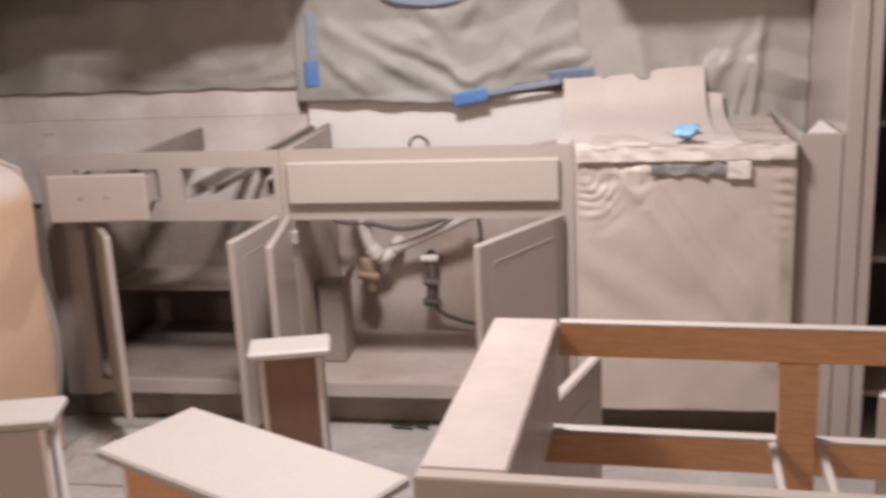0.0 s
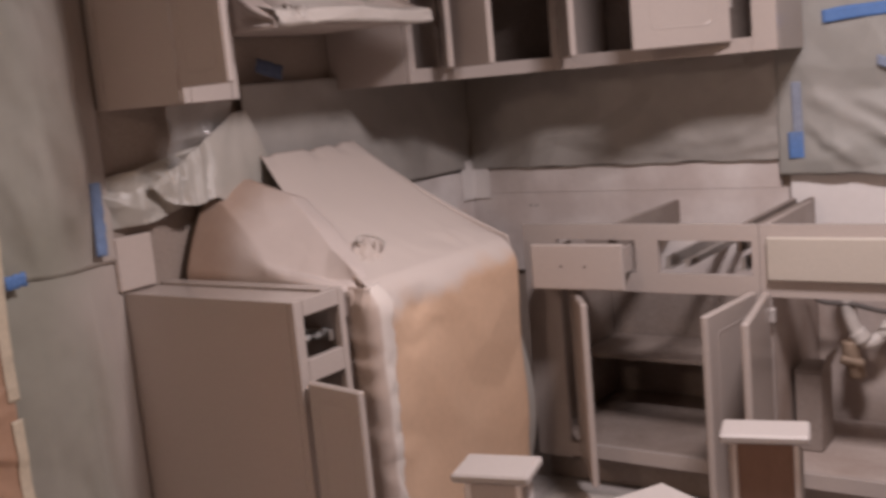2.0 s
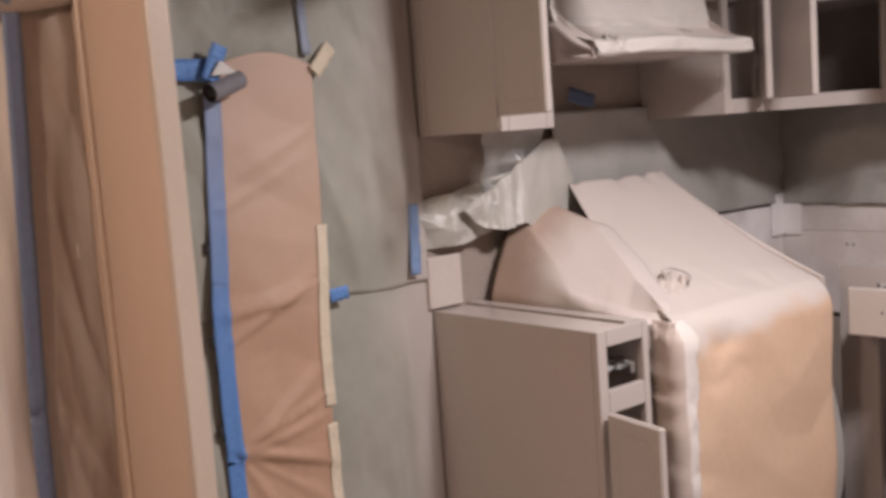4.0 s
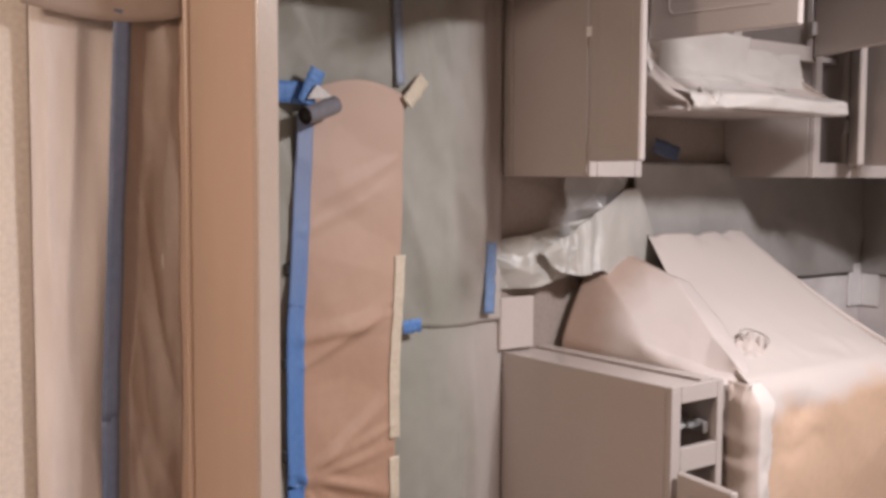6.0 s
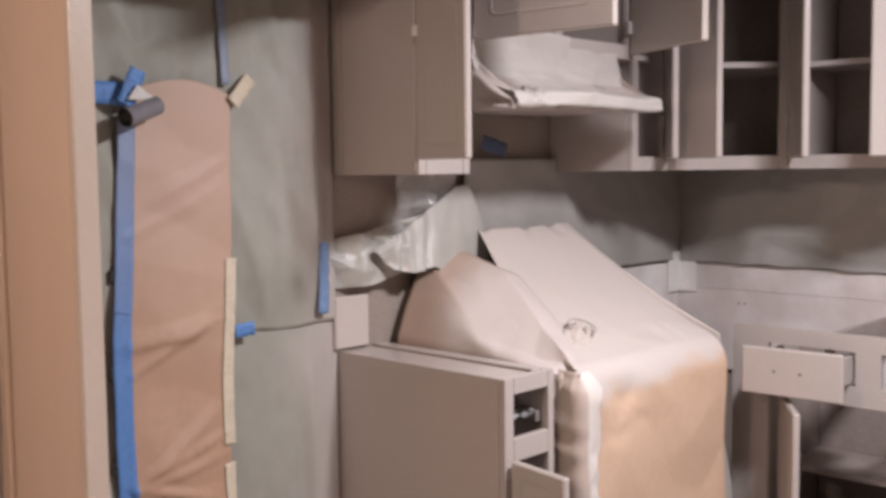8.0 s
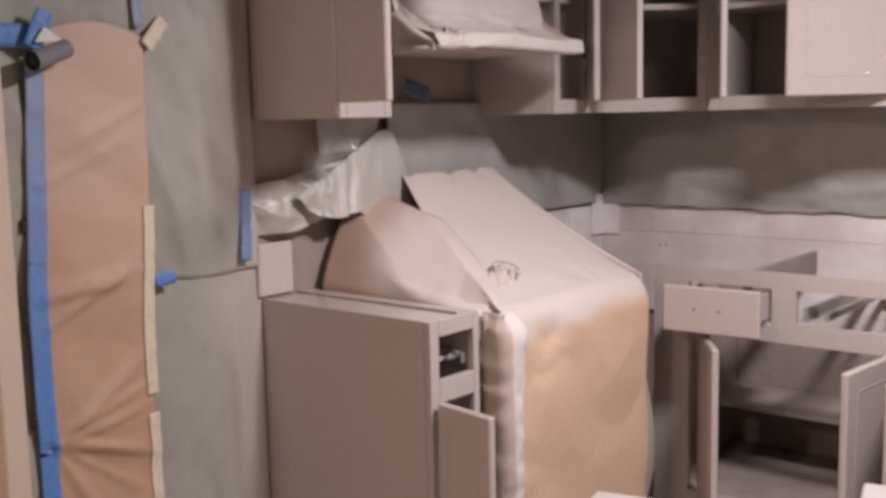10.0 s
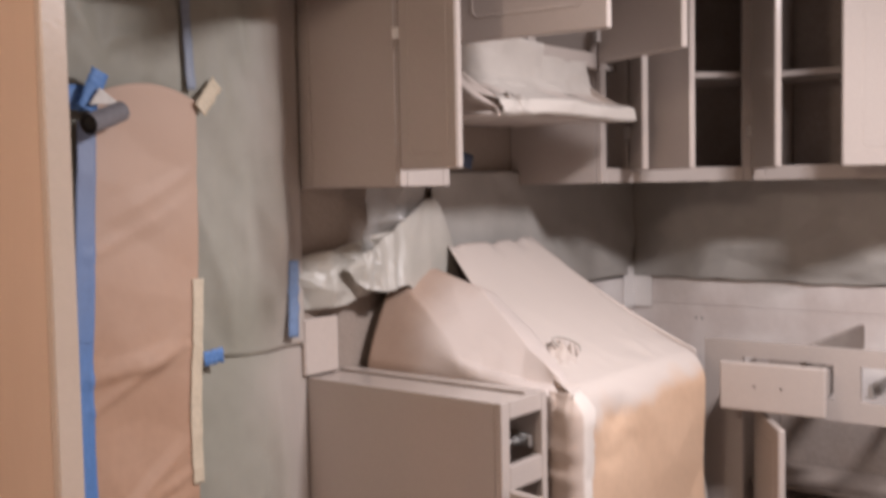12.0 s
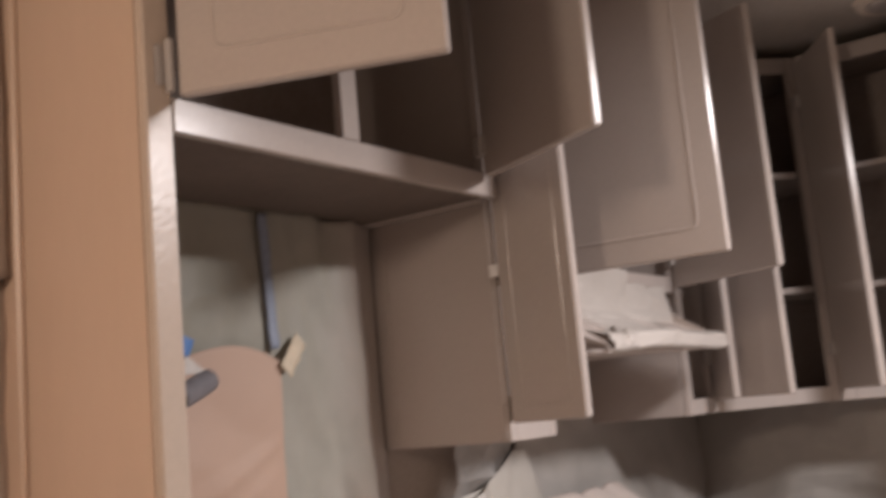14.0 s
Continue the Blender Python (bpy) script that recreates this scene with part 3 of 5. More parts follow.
def dishwasher():
    dw = thing("dishwasher", (2.5, -0.3, 0), "dishwasher wrapped in oversprayed clear plastic, beside the sink cabinet", "dishwasher")
    part("body", box((2.222, -0.63, 0.09), (2.785, -0.03, 0.862), 0.01), PAINT, dw)
    part("toe_board", box((2.24, -0.54, 0.0), (2.78, -0.52, 0.10)), BROWN_AND_SHADE, dw)

    def front(u, v):
        x, z = 2.2035 + 0.5925 * u, 0.105 + 0.77 * v
        puff = 0.005 * folds(x * 1.2, z, 3.0, 1.5, 0.4)
        for c, w in ((3.02, 0.012), (2.93, 0.02), (3.16, 0.015)):
            puff += 0.004 * math.exp(-((x + 0.75 * z - c) / w) ** 2)
        gather = math.exp(-((x - 2.30) / 0.09) ** 2 - ((z - 0.76) / 0.09) ** 2) + 0.12 * math.exp(-((z - 0.82) / 0.035) ** 2)
        r = math.hypot(x - 2.215, z - 0.82)
        ring = math.exp(-((r - 0.10) / 0.055) ** 2) * max(0, min(1, (0.86 - z) / 0.05))
        r += 0.022 * noise.noise(Vector((x * 11, z * 11, 2))) + 0.25 * abs(x - 2.215 - 0.5 * (0.82 - z))
        puff += 0.0048 * (0.6 + 0.9 * noise.noise(Vector((x * 16, z * 16, 7)))) * ring * math.sin(2 * math.pi * r / 0.030)
        puff += 0.004 * math.exp(-((x - 2.775) / 0.03) ** 2 - ((z - 0.74) / 0.09) ** 2) * math.sin(190 * z + 40 * x)
        puff += 0.004 * gather * facets(x, z, 0.03, 3.0) + 0.006 * max(0, min(1, (z - 0.79) / 0.02)) * facets(x, z, 0.035, 5.0)
        puff += 0.0018 * facets(x, z, 0.13, 8.0, 0.9)
        puff += 0.004 * math.sin(26 * (x + 0.8 * z) + 4 * noise.noise(Vector((x * 4, z * 4, 9)))) * max(0, 1 - abs(z - 0.4))
        edge = min(1, 12 * min(u, 1 - u, 1 - v) + 0.15)
        return Vector((x, -0.655 - puff * edge + 0.012 * (1 - edge), z))
    thicken(part("wrap", sheet(front, 110, 130), WRAP, dw, "wrinkled clear plastic with paint dust", True))

    def top(u, v):
        x, y = 2.208 + 0.588 * u, -0.66 + 0.62 * v
        return Vector((x, y, 0.876 + (0.004 * folds(x, y, 6, 4, 0.6) + 0.005 * facets(x, y, 0.06, 2.0) - 0.004) * min(1, 6 * v + 0.2)))
    thicken(part("wrap", sheet(top, 60, 60), WRAP, dw, smooth=True))

    def over(x0, x1, z0, z1, lift, seed, ragged):
        """A strip laid over the wrapped front, with ragged long edges."""
        def fn(u, v):
            x = x0 + (x1 - x0) * u
            z = z0 + (z1 - z0) * v + ragged * noise.noise(Vector((x * 30, v * 3, seed)))
            p = front((x - 2.2035) / 0.5925, (z - 0.105) / 0.77)
            return Vector((x, -0.661 + 0.35 * (p.y + 0.661) - lift - 0.0025 * abs(facets(x, z, 0.028, seed, 0.2)), z))
        return sheet(fn, 60, 10)
    thicken(part("top_tape", over(2.206, 2.79, 0.832, 0.874, 0.002, 2.0, 0.003), PALE_PAPER, dw, "crumpled pale tape along the top edge", True))
    thicken(part("handle_recess", over(2.408, 2.615, 0.795, 0.824, 0.004, 4.0, 0.011), ROLL_GREY, dw, "dark handle recess under torn plastic", True))
    thicken(part("tape", over(2.610, 2.672, 0.782, 0.832, 0.007, 6.0, 0.005), PALE_PAPER, dw, smooth=True))
    bag = thing("plastic_bag", (2.50, -0.6, 0.888), "crumpled pale blue plastic bag on the dishwasher", "bag")

    def lump(u, v):
        a, b = 2 * math.pi * u, math.pi * v
        r = 1 + 0.35 * noise.noise(Vector((math.cos(a) * 2, math.sin(a) * 2, b * 2))) + 0.28 * facets(math.cos(a) * math.sin(b) + 0.4 * math.cos(b), math.sin(a) * math.sin(b), 0.5, 4.0)
        return Vector((2.50 + 0.046 * r * math.cos(a) * math.sin(b), -0.60 + 0.045 * r * math.sin(a) * math.sin(b), 0.907 - 0.022 * r * math.cos(b)))
    part("crumple", sheet(lump, 28, 14), BLUE_BAG, bag, smooth=True)


def end_cabinet():
    c = thing("base_cabinet", (2.86, -0.3, 0), "narrow greige painted end cabinet, open top, beside the dishwasher", "cabinet")
    part("front_panel", box((2.802, FY, 0.0), (2.915, FY + 0.02, 0.892)), PAINT, c)
    part("side_panel", box((2.802, FY + 0.022, 0.0), (2.818, -0.02, 0.892)), PAINT, c)
    part("brace", prism([(2.82, -0.59), (2.912, -0.59), (2.912, -0.3)], 2, 0.85, 0.888, 0.001), BOARD, c)
    t = thing("tall_cabinet", (3.2, -0.3, 0), "tall greige painted pantry cabinet with dark open shelves", "cabinet")
    part("stile", boxes([((2.918, FY - 0.02, 0.0), (2.962, FY + 0.6, 2.43)), ((2.962, FY - 0.012, 0.0), (3.0, FY + 0.6, 2.43))]), PAINT, t)
    part("stile", box((3.75, FY - 0.02, 0.0), (3.80, FY + 0.6, 2.43)), PAINT, t)
    # Near-black back stands for the dim depth of the open pantry.
    part("back_panel", box((3.0, -0.03, 0.0), (3.75, -0.012, 2.43)), PANTRY_SHADE, t, "back panel with the interior's shade painted near black")
    part("top_panel", box((3.0, FY, 2.40), (3.75, -0.032, 2.43)), PAINT, t)
    for z in (0.12, 0.52, 0.90, 1.30, 1.75):
        part("shelf", box((3.002, -0.56, z), (3.748, -0.032, z + 0.018)), PAINT_IN, t)


dishwasher()
end_cabinet()

# ---------------------------------------------------------------- north wall: boards, sheets, tape
def board(name, bm, mat, label, category):
    b = link(name, bm, mat)
    return tagged(b, label, category)


board("backsplash_board", box((0.004, -0.022, 0.905), (1.236, -0.002, 1.0), 0.001), BOARD, "oversprayed white backsplash board on the wall", "board")
board("backsplash_board", box((0.004, -0.0212, 0.60), (1.262, -0.002, 0.904), 0.001), BOARD, "lower oversprayed wall board behind the open cabinets", "board")
board("backsplash_board", box((1.268, -0.020, 0.60), (2.148, -0.002, 0.958), 0.002), WHITE_BOARD, "white oversprayed board behind the sink cabinet", "board")
board("backsplash_board", box((0.004, -0.60, 0.80), (0.020, -0.024, 1.0), 0.002), BOARD, "oversprayed backsplash board in the corner", "board")
def draped_paper():
    """Stiff masking paper from the wall down to the top of the dishwasher."""
    def fn(u, v):
        x = 2.150 + 0.51 * u
        top = lerp([(2.15, 1.006), (2.30, 1.008), (2.42, 1.018), (2.46, 1.028), (2.597, 1.034), (2.601, 0.950), (2.652, 0.944), (2.656, 0.90)], x)
        y = -0.080 - 0.05 * v - 0.47 * v ** 5
        z = 0.866 + (top - 0.866) * (1 - v) ** 1.15
        return Vector((x, y - 0.006 * facets(x, v * 0.2, 0.16, 3.8, 0.3), z + 0.002 * folds(x, y, 5, 1.1, 0.6)))
    ob = link("masking_paper", sheet(fn, 128, 40), DW_PAPER, None, "", True)
    thicken(ob)
    tagged(ob, "stiff pale masking paper draped from wall to dishwasher", "paper")


draped_paper()


WINDOW_AMP = 0.023
WINDOW_SWAGS = (((1.37, 1.19), (1.60, 1.06), 0.024), ((1.60, 1.06), (1.80, 0.96), 0.026), ((1.52, 1.17), (1.72, 1.085), 0.020), ((1.72, 1.085), (1.84, 1.02), 0.018),
                ((2.21, 1.17), (1.97, 1.06), 0.026), ((1.97, 1.06), (1.84, 1.02), 0.022), ((1.36, 1.09), (1.47, 1.00), 0.018), ((2.20, 1.08), (2.02, 1.035), 0.020),
                ((1.62, 1.29), (1.75, 1.20), 0.028), ((1.88, 1.29), (1.80, 1.19), 0.024))
SIDE_SWAGS = (((1.29, 1.17), (1.08, 1.09), 0.022), ((1.08, 1.09), (0.86, 1.055), 0.022), ((1.29, 1.06), (1.00, 1.03), 0.016), ((0.55, 1.08), (0.90, 1.03), 0.020))


def swags(x, z, lines):
    """Folds pulled tight between two places, each a ridge with a hollow under it."""
    h = 0.0
    for (ax, az), (bx, bz), w in lines:
        dx, dz = bx - ax, bz - az
        n = math.hypot(dx, dz)
        k = ((x - ax) * dx + (z - az) * dz) / (n * n)
        e = max(0.0, k - 1, -k) * n
        d = ((z - az) * dx - (x - ax) * dz) / n * (1 if dx > 0 else -1) + 0.010 * noise.noise(Vector((k * 3, ax * 9, w * 90)))
        h += math.exp(-(e / 0.04) ** 2) * (0.45 * math.exp(-(d / w) ** 2) - 0.32 * math.exp(-((d + 1.7 * w) / w) ** 2)) * (0.75 + 0.6 * noise.noise(Vector((k * 2, bx * 7, 1.5))))
    return h


def on_window(x, z):
    """A place on the window's sheet."""
    g = lerp([(1.24, 0.15), (1.42, 1.0), (2.2, 1.0), (2.43, 0.2)], x)
    return (x, -0.040 - g * (0.006 + WINDOW_AMP * (0.7 * drape(x, z, 5.3) + swags(x, z, WINDOW_SWAGS) + 0.9)), z)


def north_sheet(name, x0, x1, zlow, z1, amp, seed, mat, label, lift=0.0, gathers=(), lines=()):
    def fn(u, v):
        x = x0 + (x1 - x0) * u
        z0 = lerp(zlow, x)
        z = z0 + (z1 - z0) * v
        f = drape(x, z, seed) + swags(x, z, lines)
        for at, lean, w in gathers:
            d = (x - at - lean * (z - 0.95)) / w
            f += 1.1 * math.exp(-d * d) * min(1, max(0, (1.30 - z) / 0.1))
        if gathers:
            f *= lerp([(0.95, 1.0), (1.10, 0.5), (1.20, 0.15)], z)
        y = on_window(x, z)[1] if lines is WINDOW_SWAGS else -0.030 - lift - amp * (f + 0.9)
        return Vector((x, y, z + 0.008 * noise.noise(Vector((x * 9, 0, seed)))))
    ob = link(name, sheet(fn, int(120 * (x1 - x0)) + 8, 90), mat, None, "", True)
    thicken(ob)
    return tagged(ob, label, "plastic sheet")


north_sheet("masking_sheet", 0.025, 1.30, [(0, 1.005), (1.24, 1.0), (1.3, 0.99)], 1.40, 0.009, 2.1, PLASTIC_GREY, "oversprayed grey plastic sheet under the wall cabinets", lines=SIDE_SWAGS)
north_sheet("masking_sheet", 1.24, 2.43, [(1.24, 0.955), (1.78, 0.935), (2.0, 0.985), (2.20, 1.005), (2.25, 1.06), (2.43, 1.075)], 1.75, WINDOW_AMP, 5.3, PLASTIC_WINDOW, "wrinkled grey-green plastic sheet taped over the window", lines=WINDOW_SWAGS)
north_sheet("masking_sheet", 2.20, 2.917, [(2.2, 1.0), (2.6, 1.0), (2.64, 0.84), (2.92, 0.78)], 1.45, 0.024, 8.8, PLASTIC_GREY, "oversprayed plastic sheet draped over the wall", 0.010, ((2.60, 0.55, 0.035), (2.70, 0.30, 0.022), (2.745, 0.12, 0.016), (2.42, -0.2, 0.03)))


def tape(a, b, width, normal, mat=None, label="strip of blue masking tape on the plastic sheet", seed=0.0, sag=0.0):
    """A strip of tape from a to b, facing normal, with a wavering edge."""
    a, b, n = Vector(a), Vector(b), Vector(normal).normalized()
    d = (b - a).normalized()
    s = n.cross(d)

    def fn(u, v):
        p = a + (b - a) * u + s * width * (v - 0.5) * (1 + 0.15 * noise.noise(Vector((u * 5, v, seed))))
        p += n * (0.004 + 0.004 * noise.noise(Vector((u * 9, v * 2, seed + 4)))) - Vector((0, 0, sag * 4 * u * (1 - u)))
        return p
    t = link("masking_tape", sheet(fn, 24, 3), mat or BLUE, None, "", True)
    thicken(t)
    return tagged(t, label, "tape")


N = (0, -1, 0)


def window_tape(a, b, width, seed, sag=0.0, mat=None):
    """A strip of blue tape that follows the window's sheet."""
    d = (Vector(b) - Vector(a)).normalized()

    def fn(u, v):
        x = a[0] + (b[0] - a[0]) * u - d.y * width * (v - 0.5)
        z = a[1] + (b[1] - a[1]) * u + d.x * width * (v - 0.5) * (1 + 0.2 * noise.noise(Vector((u * 4, v, seed)))) - sag * 4 * u * (1 - u)
        return Vector((x, flat + 0.1 * (on_window(x, z)[1] - flat), z))
    flat = min(on_window(a[0] + (b[0] - a[0]) * k / 20, a[1] + (b[1] - a[1]) * k / 20)[1] for k in range(21)) - 0.006
    t = link("masking_tape", sheet(fn, 36, 5), mat or BLUE_DUSTY, None, "", True)
    thicken(t)
    tagged(t, "strip of blue masking tape on the window's plastic sheet", "tape")


window_tape((1.305, 1.25), (1.308, 1.07), 0.032, 1, mat=BLUE_FAINT)
window_tape((1.300, 1.09), (1.302, 1.005), 0.05, 2)
window_tape((1.56, 1.30), (1.88, 1.30), 0.032, 3, 0.03)
window_tape((1.40, 1.445), (1.92, 1.475), 0.04, 4, mat=BLUE)
window_tape((1.785, 0.945), (1.90, 0.965), 0.045, 5, mat=BLUE)
window_tape((1.88, 0.965), (2.14, 0.998), 0.020, 6, mat=BLUE_FAINT)
window_tape((2.10, 1.01), (2.25, 1.02), 0.045, 7, mat=BLUE_DULL)

# ---------------------------------------------------------------- wall cabinets
UB, UT = 1.357, 2.43


def wall_cabinet_west(y0, y1, depth, label, z0=UB, stile=0.025, mullion=None, shelves=(1.70, 2.05), rail=0.045):
    """A wall cabinet on the west wall with a face frame towards the room and an open front."""
    c = thing("wall_cabinet", (depth / 2, (y0 + y1) / 2, z0), label, "cabinet")
    fx = depth - 0.019
    part("side_panel", box((0.002, y0, z0), (fx - 0.002, y0 + 0.014, UT)), PAINT, c)
    part("side_panel", box((0.002, y1 - 0.014, z0), (fx - 0.002, y1, UT)), PAINT, c)
    part("bottom_panel", box((0.002, y0 + 0.016, z0 + 0.012), (fx - 0.002, y1 - 0.016, z0 + 0.028)), PAINT, c)
    part("back_panel", box((0.003, y0 + 0.016, z0 + 0.03), (0.010, y1 - 0.016, UT - 0.02)), PAINT_IN, c)
    part("top_panel", box((0.002, y0 + 0.016, UT - 0.018), (fx - 0.002, y1 - 0.016, UT)), PAINT_IN, c)
    bars = [((fx, y0, z0), (depth, y0 + stile, UT)), ((fx, y1 - stile, z0), (depth, y1, UT)),
            ((fx, y0 + stile + 0.001, z0), (depth, y1 - stile - 0.001, z0 + rail)), ((fx, y0 + stile + 0.001, UT - 0.05), (depth, y1 - stile - 0.001, UT))]
    if mullion:
        bars.append(((fx, mullion[0], z0 + rail), (depth, mullion[1], UT - 0.05)))
    part("face_frame", boxes(bars), PAINT, c)
    for z in shelves:
        part("shelf", box((0.012, y0 + 0.016, z), (fx - 0.03, y1 - 0.016, z + 0.018)), PAINT, c)
    return c


def west_wall_cabinets():
    c = wall_cabinet_west(-1.747, -1.560, 0.335, "narrow greige wall cabinet with its door open beside the range hood")
    cabinet_door(c, (0.352, -1.7560), (0.542, -1.784), 1.394, 2.40, 0.191, outer=-1, inset=0.030, hinge_zs=(0.04, 0.315, 0.85))
    part("trim", box((0.312, -1.751, UB + 0.01), (0.326, -1.7475, UT), 0.001), PAINT, c)
    # Dark strip over the lit stile stands for the shaded hinge gap.
    part("slit_shade", box((0.3355, -1.7475, 1.400), (0.3375, -1.7235, UT), 0), BROWN_AND_SHADE, c, "dark strip painted as shade in the slit behind the open door")
    part("hinge_plate", box((0.324, -1.756, 1.698), (0.347, -1.7515, 1.724), 0.002), WHITE_BOARD, c, "small white hinge plate")
    part("trim", box((0.03, -1.751, UB + 0.01), (0.045, -1.7475, UT), 0.001), PAINT, c)
    c = wall_cabinet_west(-1.558, -0.812, 0.335, "greige wall cabinet above the range hood with both doors open", z0=1.70, mullion=(-1.20, -1.165))
    cabinet_door(c, (0.345, -1.545), (0.757, -1.503), 1.703, 2.40, 0.412, outer=-1)
    cabinet_door(c, (0.347, -0.830), (0.700, -1.000), 1.712, 2.40, 0.392, outer=1)
    c = wall_cabinet_west(-0.810, -0.612, 0.335, "narrow greige wall cabinet between hood and corner, door open", stile=0.03, shelves=(1.71, 2.05))
    cabinet_door(c, (0.347, -0.634), (0.452, -0.752), 1.394, 2.40, 0.160, outer=1, inset=0.030)


def corner_cabinet():
    c = thing("corner_cabinet", (0.25, -0.25, UB), "diagonal greige corner wall cabinet with open door and shelves", "cabinet")
    outline = [(0.003, -0.003), (0.003, -0.610), (0.322, -0.610), (0.610, -0.322), (0.610, -0.003)]
    part("bottom_panel", prism(outline, 2, UB + 0.012, UB + 0.028, 0), PAINT, c)
    part("top_panel", prism(outline, 2, UT - 0.018, UT, 0), PAINT_IN, c)
    part("back_panel", box((0.004, -0.608, UB + 0.03), (0.012, -0.004, UT - 0.02), 0), PAINT_IN, c)
    part("back_panel", box((0.014, -0.012, UB + 0.03), (0.608, -0.004, UT - 0.02), 0), PAINT_IN, c)
    inner = [(0.014, -0.014), (0.014, -0.600), (0.300, -0.600), (0.600, -0.300), (0.600, -0.014)]
    for z in (1.69, 2.05):
        part("shelf", prism(inner, 2, z, z + 0.018, 0), PAINT, c)
    m = hinged((0.330, -0.615), (0.615, -0.330), UB)
    w, h = 0.403, UT - UB
    part("face_frame", boxes([((0, -0.0, 0), (0.03, 0.019, h)), ((w - 0.03, 0, 0), (w, 0.019, h)), ((0.031, 0, 0), (w - 0.031, 0.019, 0.045)), ((0.031, 0, h - 0.05), (w - 0.031, 0.019, h))], m=m), PAINT, c)
    cabinet_door(c, (0.352, -0.612), (0.612, -0.765), 1.394, 2.40, 0.302, outer=1)


def north_wall_cabinet(x0, x1, label, doors, mull=None):
    c = thing("wall_cabinet", ((x0 + x1) / 2, -0.16, UB), label, "cabinet")
    fy = -0.332
    part("side_panel", box((x0, fy + 0.02, UB), (x0 + 0.014, -0.003, UT)), PAINT, c)
    part("side_panel", box((x1 - 0.014, fy + 0.02, UB), (x1, -0.003, UT)), PAINT, c)
    part("bottom_panel", box((x0 + 0.016, fy + 0.02, UB + 0.012), (x1 - 0.016, -0.003, UB + 0.028)), PAINT, c)
    part("top_panel", box((x0 + 0.016, fy + 0.02, UT - 0.018), (x1 - 0.016, -0.003, UT)), PAINT_IN, c)
    part("back_panel", box((x0 + 0.016, -0.010, UB + 0.03), (x1 - 0.016, -0.004, UT - 0.02)), PAINT_IN, c)
    bars = [((x0, fy, UB), (x0 + 0.04, fy + 0.019, UT)), ((x1 - 0.075, fy, UB), (x1, fy + 0.019, UT)),
            ((x0 + 0.041, fy, UB), (x1 - 0.076, fy + 0.019, UB + 0.045)), ((x0 + 0.041, fy, UT - 0.05), (x1 - 0.076, fy + 0.019, UT))]
    if mull:
        bars.append(((mull, fy, UB + 0.046), (mull + 0.04, fy + 0.019, UT - 0.051)))
    part("face_frame", boxes(bars), PAINT, c)
    for z in (1.685, 2.05):
        part("shelf", box((x0 + 0.016, -0.29, z), (x1 - 0.016, -0.012, z + 0.018)), PAINT, c)
    for hinge, free, w in doors:
        cabinet_door(c, hinge, free, 1.392, 2.40, w, outer=1)


west_wall_cabinets()
corner_cabinet()
north_wall_cabinet(0.618, 1.335, "greige wall cabinet with open shelves, one door ajar", [((1.20, -0.345), (0.96, -0.52), 0.30), ((0.628, -0.346), (0.81, -0.62), 0.325)])
north_wall_cabinet(2.27, 2.91, "greige wall cabinet at the other side of the window", [])


def fridge_cabinet():
    y0, y1, z0, fx = -2.664, -1.790, 1.853, 0.382
    c = thing("fridge_cabinet", (0.2, -2.2, z0), "greige cabinet over the empty fridge alcove with both doors open", "cabinet")
    part("bottom_panel", box((0.003, y0, z0 + 0.006), (fx - 0.021, y1, z0 + 0.022)), BROWN_AND_SHADE, c, "dark brown underside")
    part("side_panel", box((0.003, y1 - 0.014, z0 + 0.024), (fx - 0.021, y1, UT)), PAINT, c)
    part("back_panel", box((0.003, y0, z0 + 0.024), (0.012, y1 - 0.016, UT)), PAINT_IN, c)
    part("top_panel", box((0.014, y0, UT - 0.018), (fx - 0.021, y1 - 0.016, UT)), PAINT_IN, c)
    part("filler", box((0.003, y1 + 0.002, z0 + 0.004), (0.325, -1.7535, UT), 0.002), PAINT, c)
    part("face_frame", boxes([((fx - 0.019, y0 + 0.041, z0), (fx, y1, z0 + 0.050)), ((fx - 0.019, y0 + 0.041, UT - 0.05), (fx, y1, UT)),
                              ((fx - 0.019, -2.258, z0 + 0.051), (fx, -2.214, UT - 0.051)), ((fx - 0.019, y1 - 0.04, z0 + 0.051), (fx, y1, UT - 0.051))]), PAINT, c)
    cabinet_door(c, (fx + 0.012, -2.618), (0.755, -2.470), 1.900, 2.41, 0.392, outer=-1)
    part("hinge", boxes([((fx + 0.002, -2.640, 1.905), (fx + 0.014, -2.628, 1.985)), ((fx + 0.0005, -2.655, 1.915), (fx + 0.004, -2.641, 1.975))], 0.003), PRIMED, c, "zinc barrel hinge on the stile")
    cabinet_door(c, (fx + 0.012, -1.832), (0.731, -2.000), 1.888, 2.41, 0.378, outer=1)
    p = thing("fridge_enclosure", (0.2, -2.67, 0), "tall tan enclosure side beside the empty fridge alcove", "enclosure")
    part("panel", prism([(0.002, -2.694), (fx - 0.021, -2.670), (fx - 0.021, -2.652), (0.002, -2.676)], 2, 0.0, UT, 0), PANEL_WOOD, p)
    part("stile", box((fx - 0.019, -2.672, 0.0), (fx, -2.625, UT), 0.003), STILE, p, "glossy fresh tan-grey stile")
    part("edge_bead", box((0.094, -2.699, 0.0), (0.108, -2.6855, UT), 0.004), PANEL_WOOD, p)


fridge_cabinet()


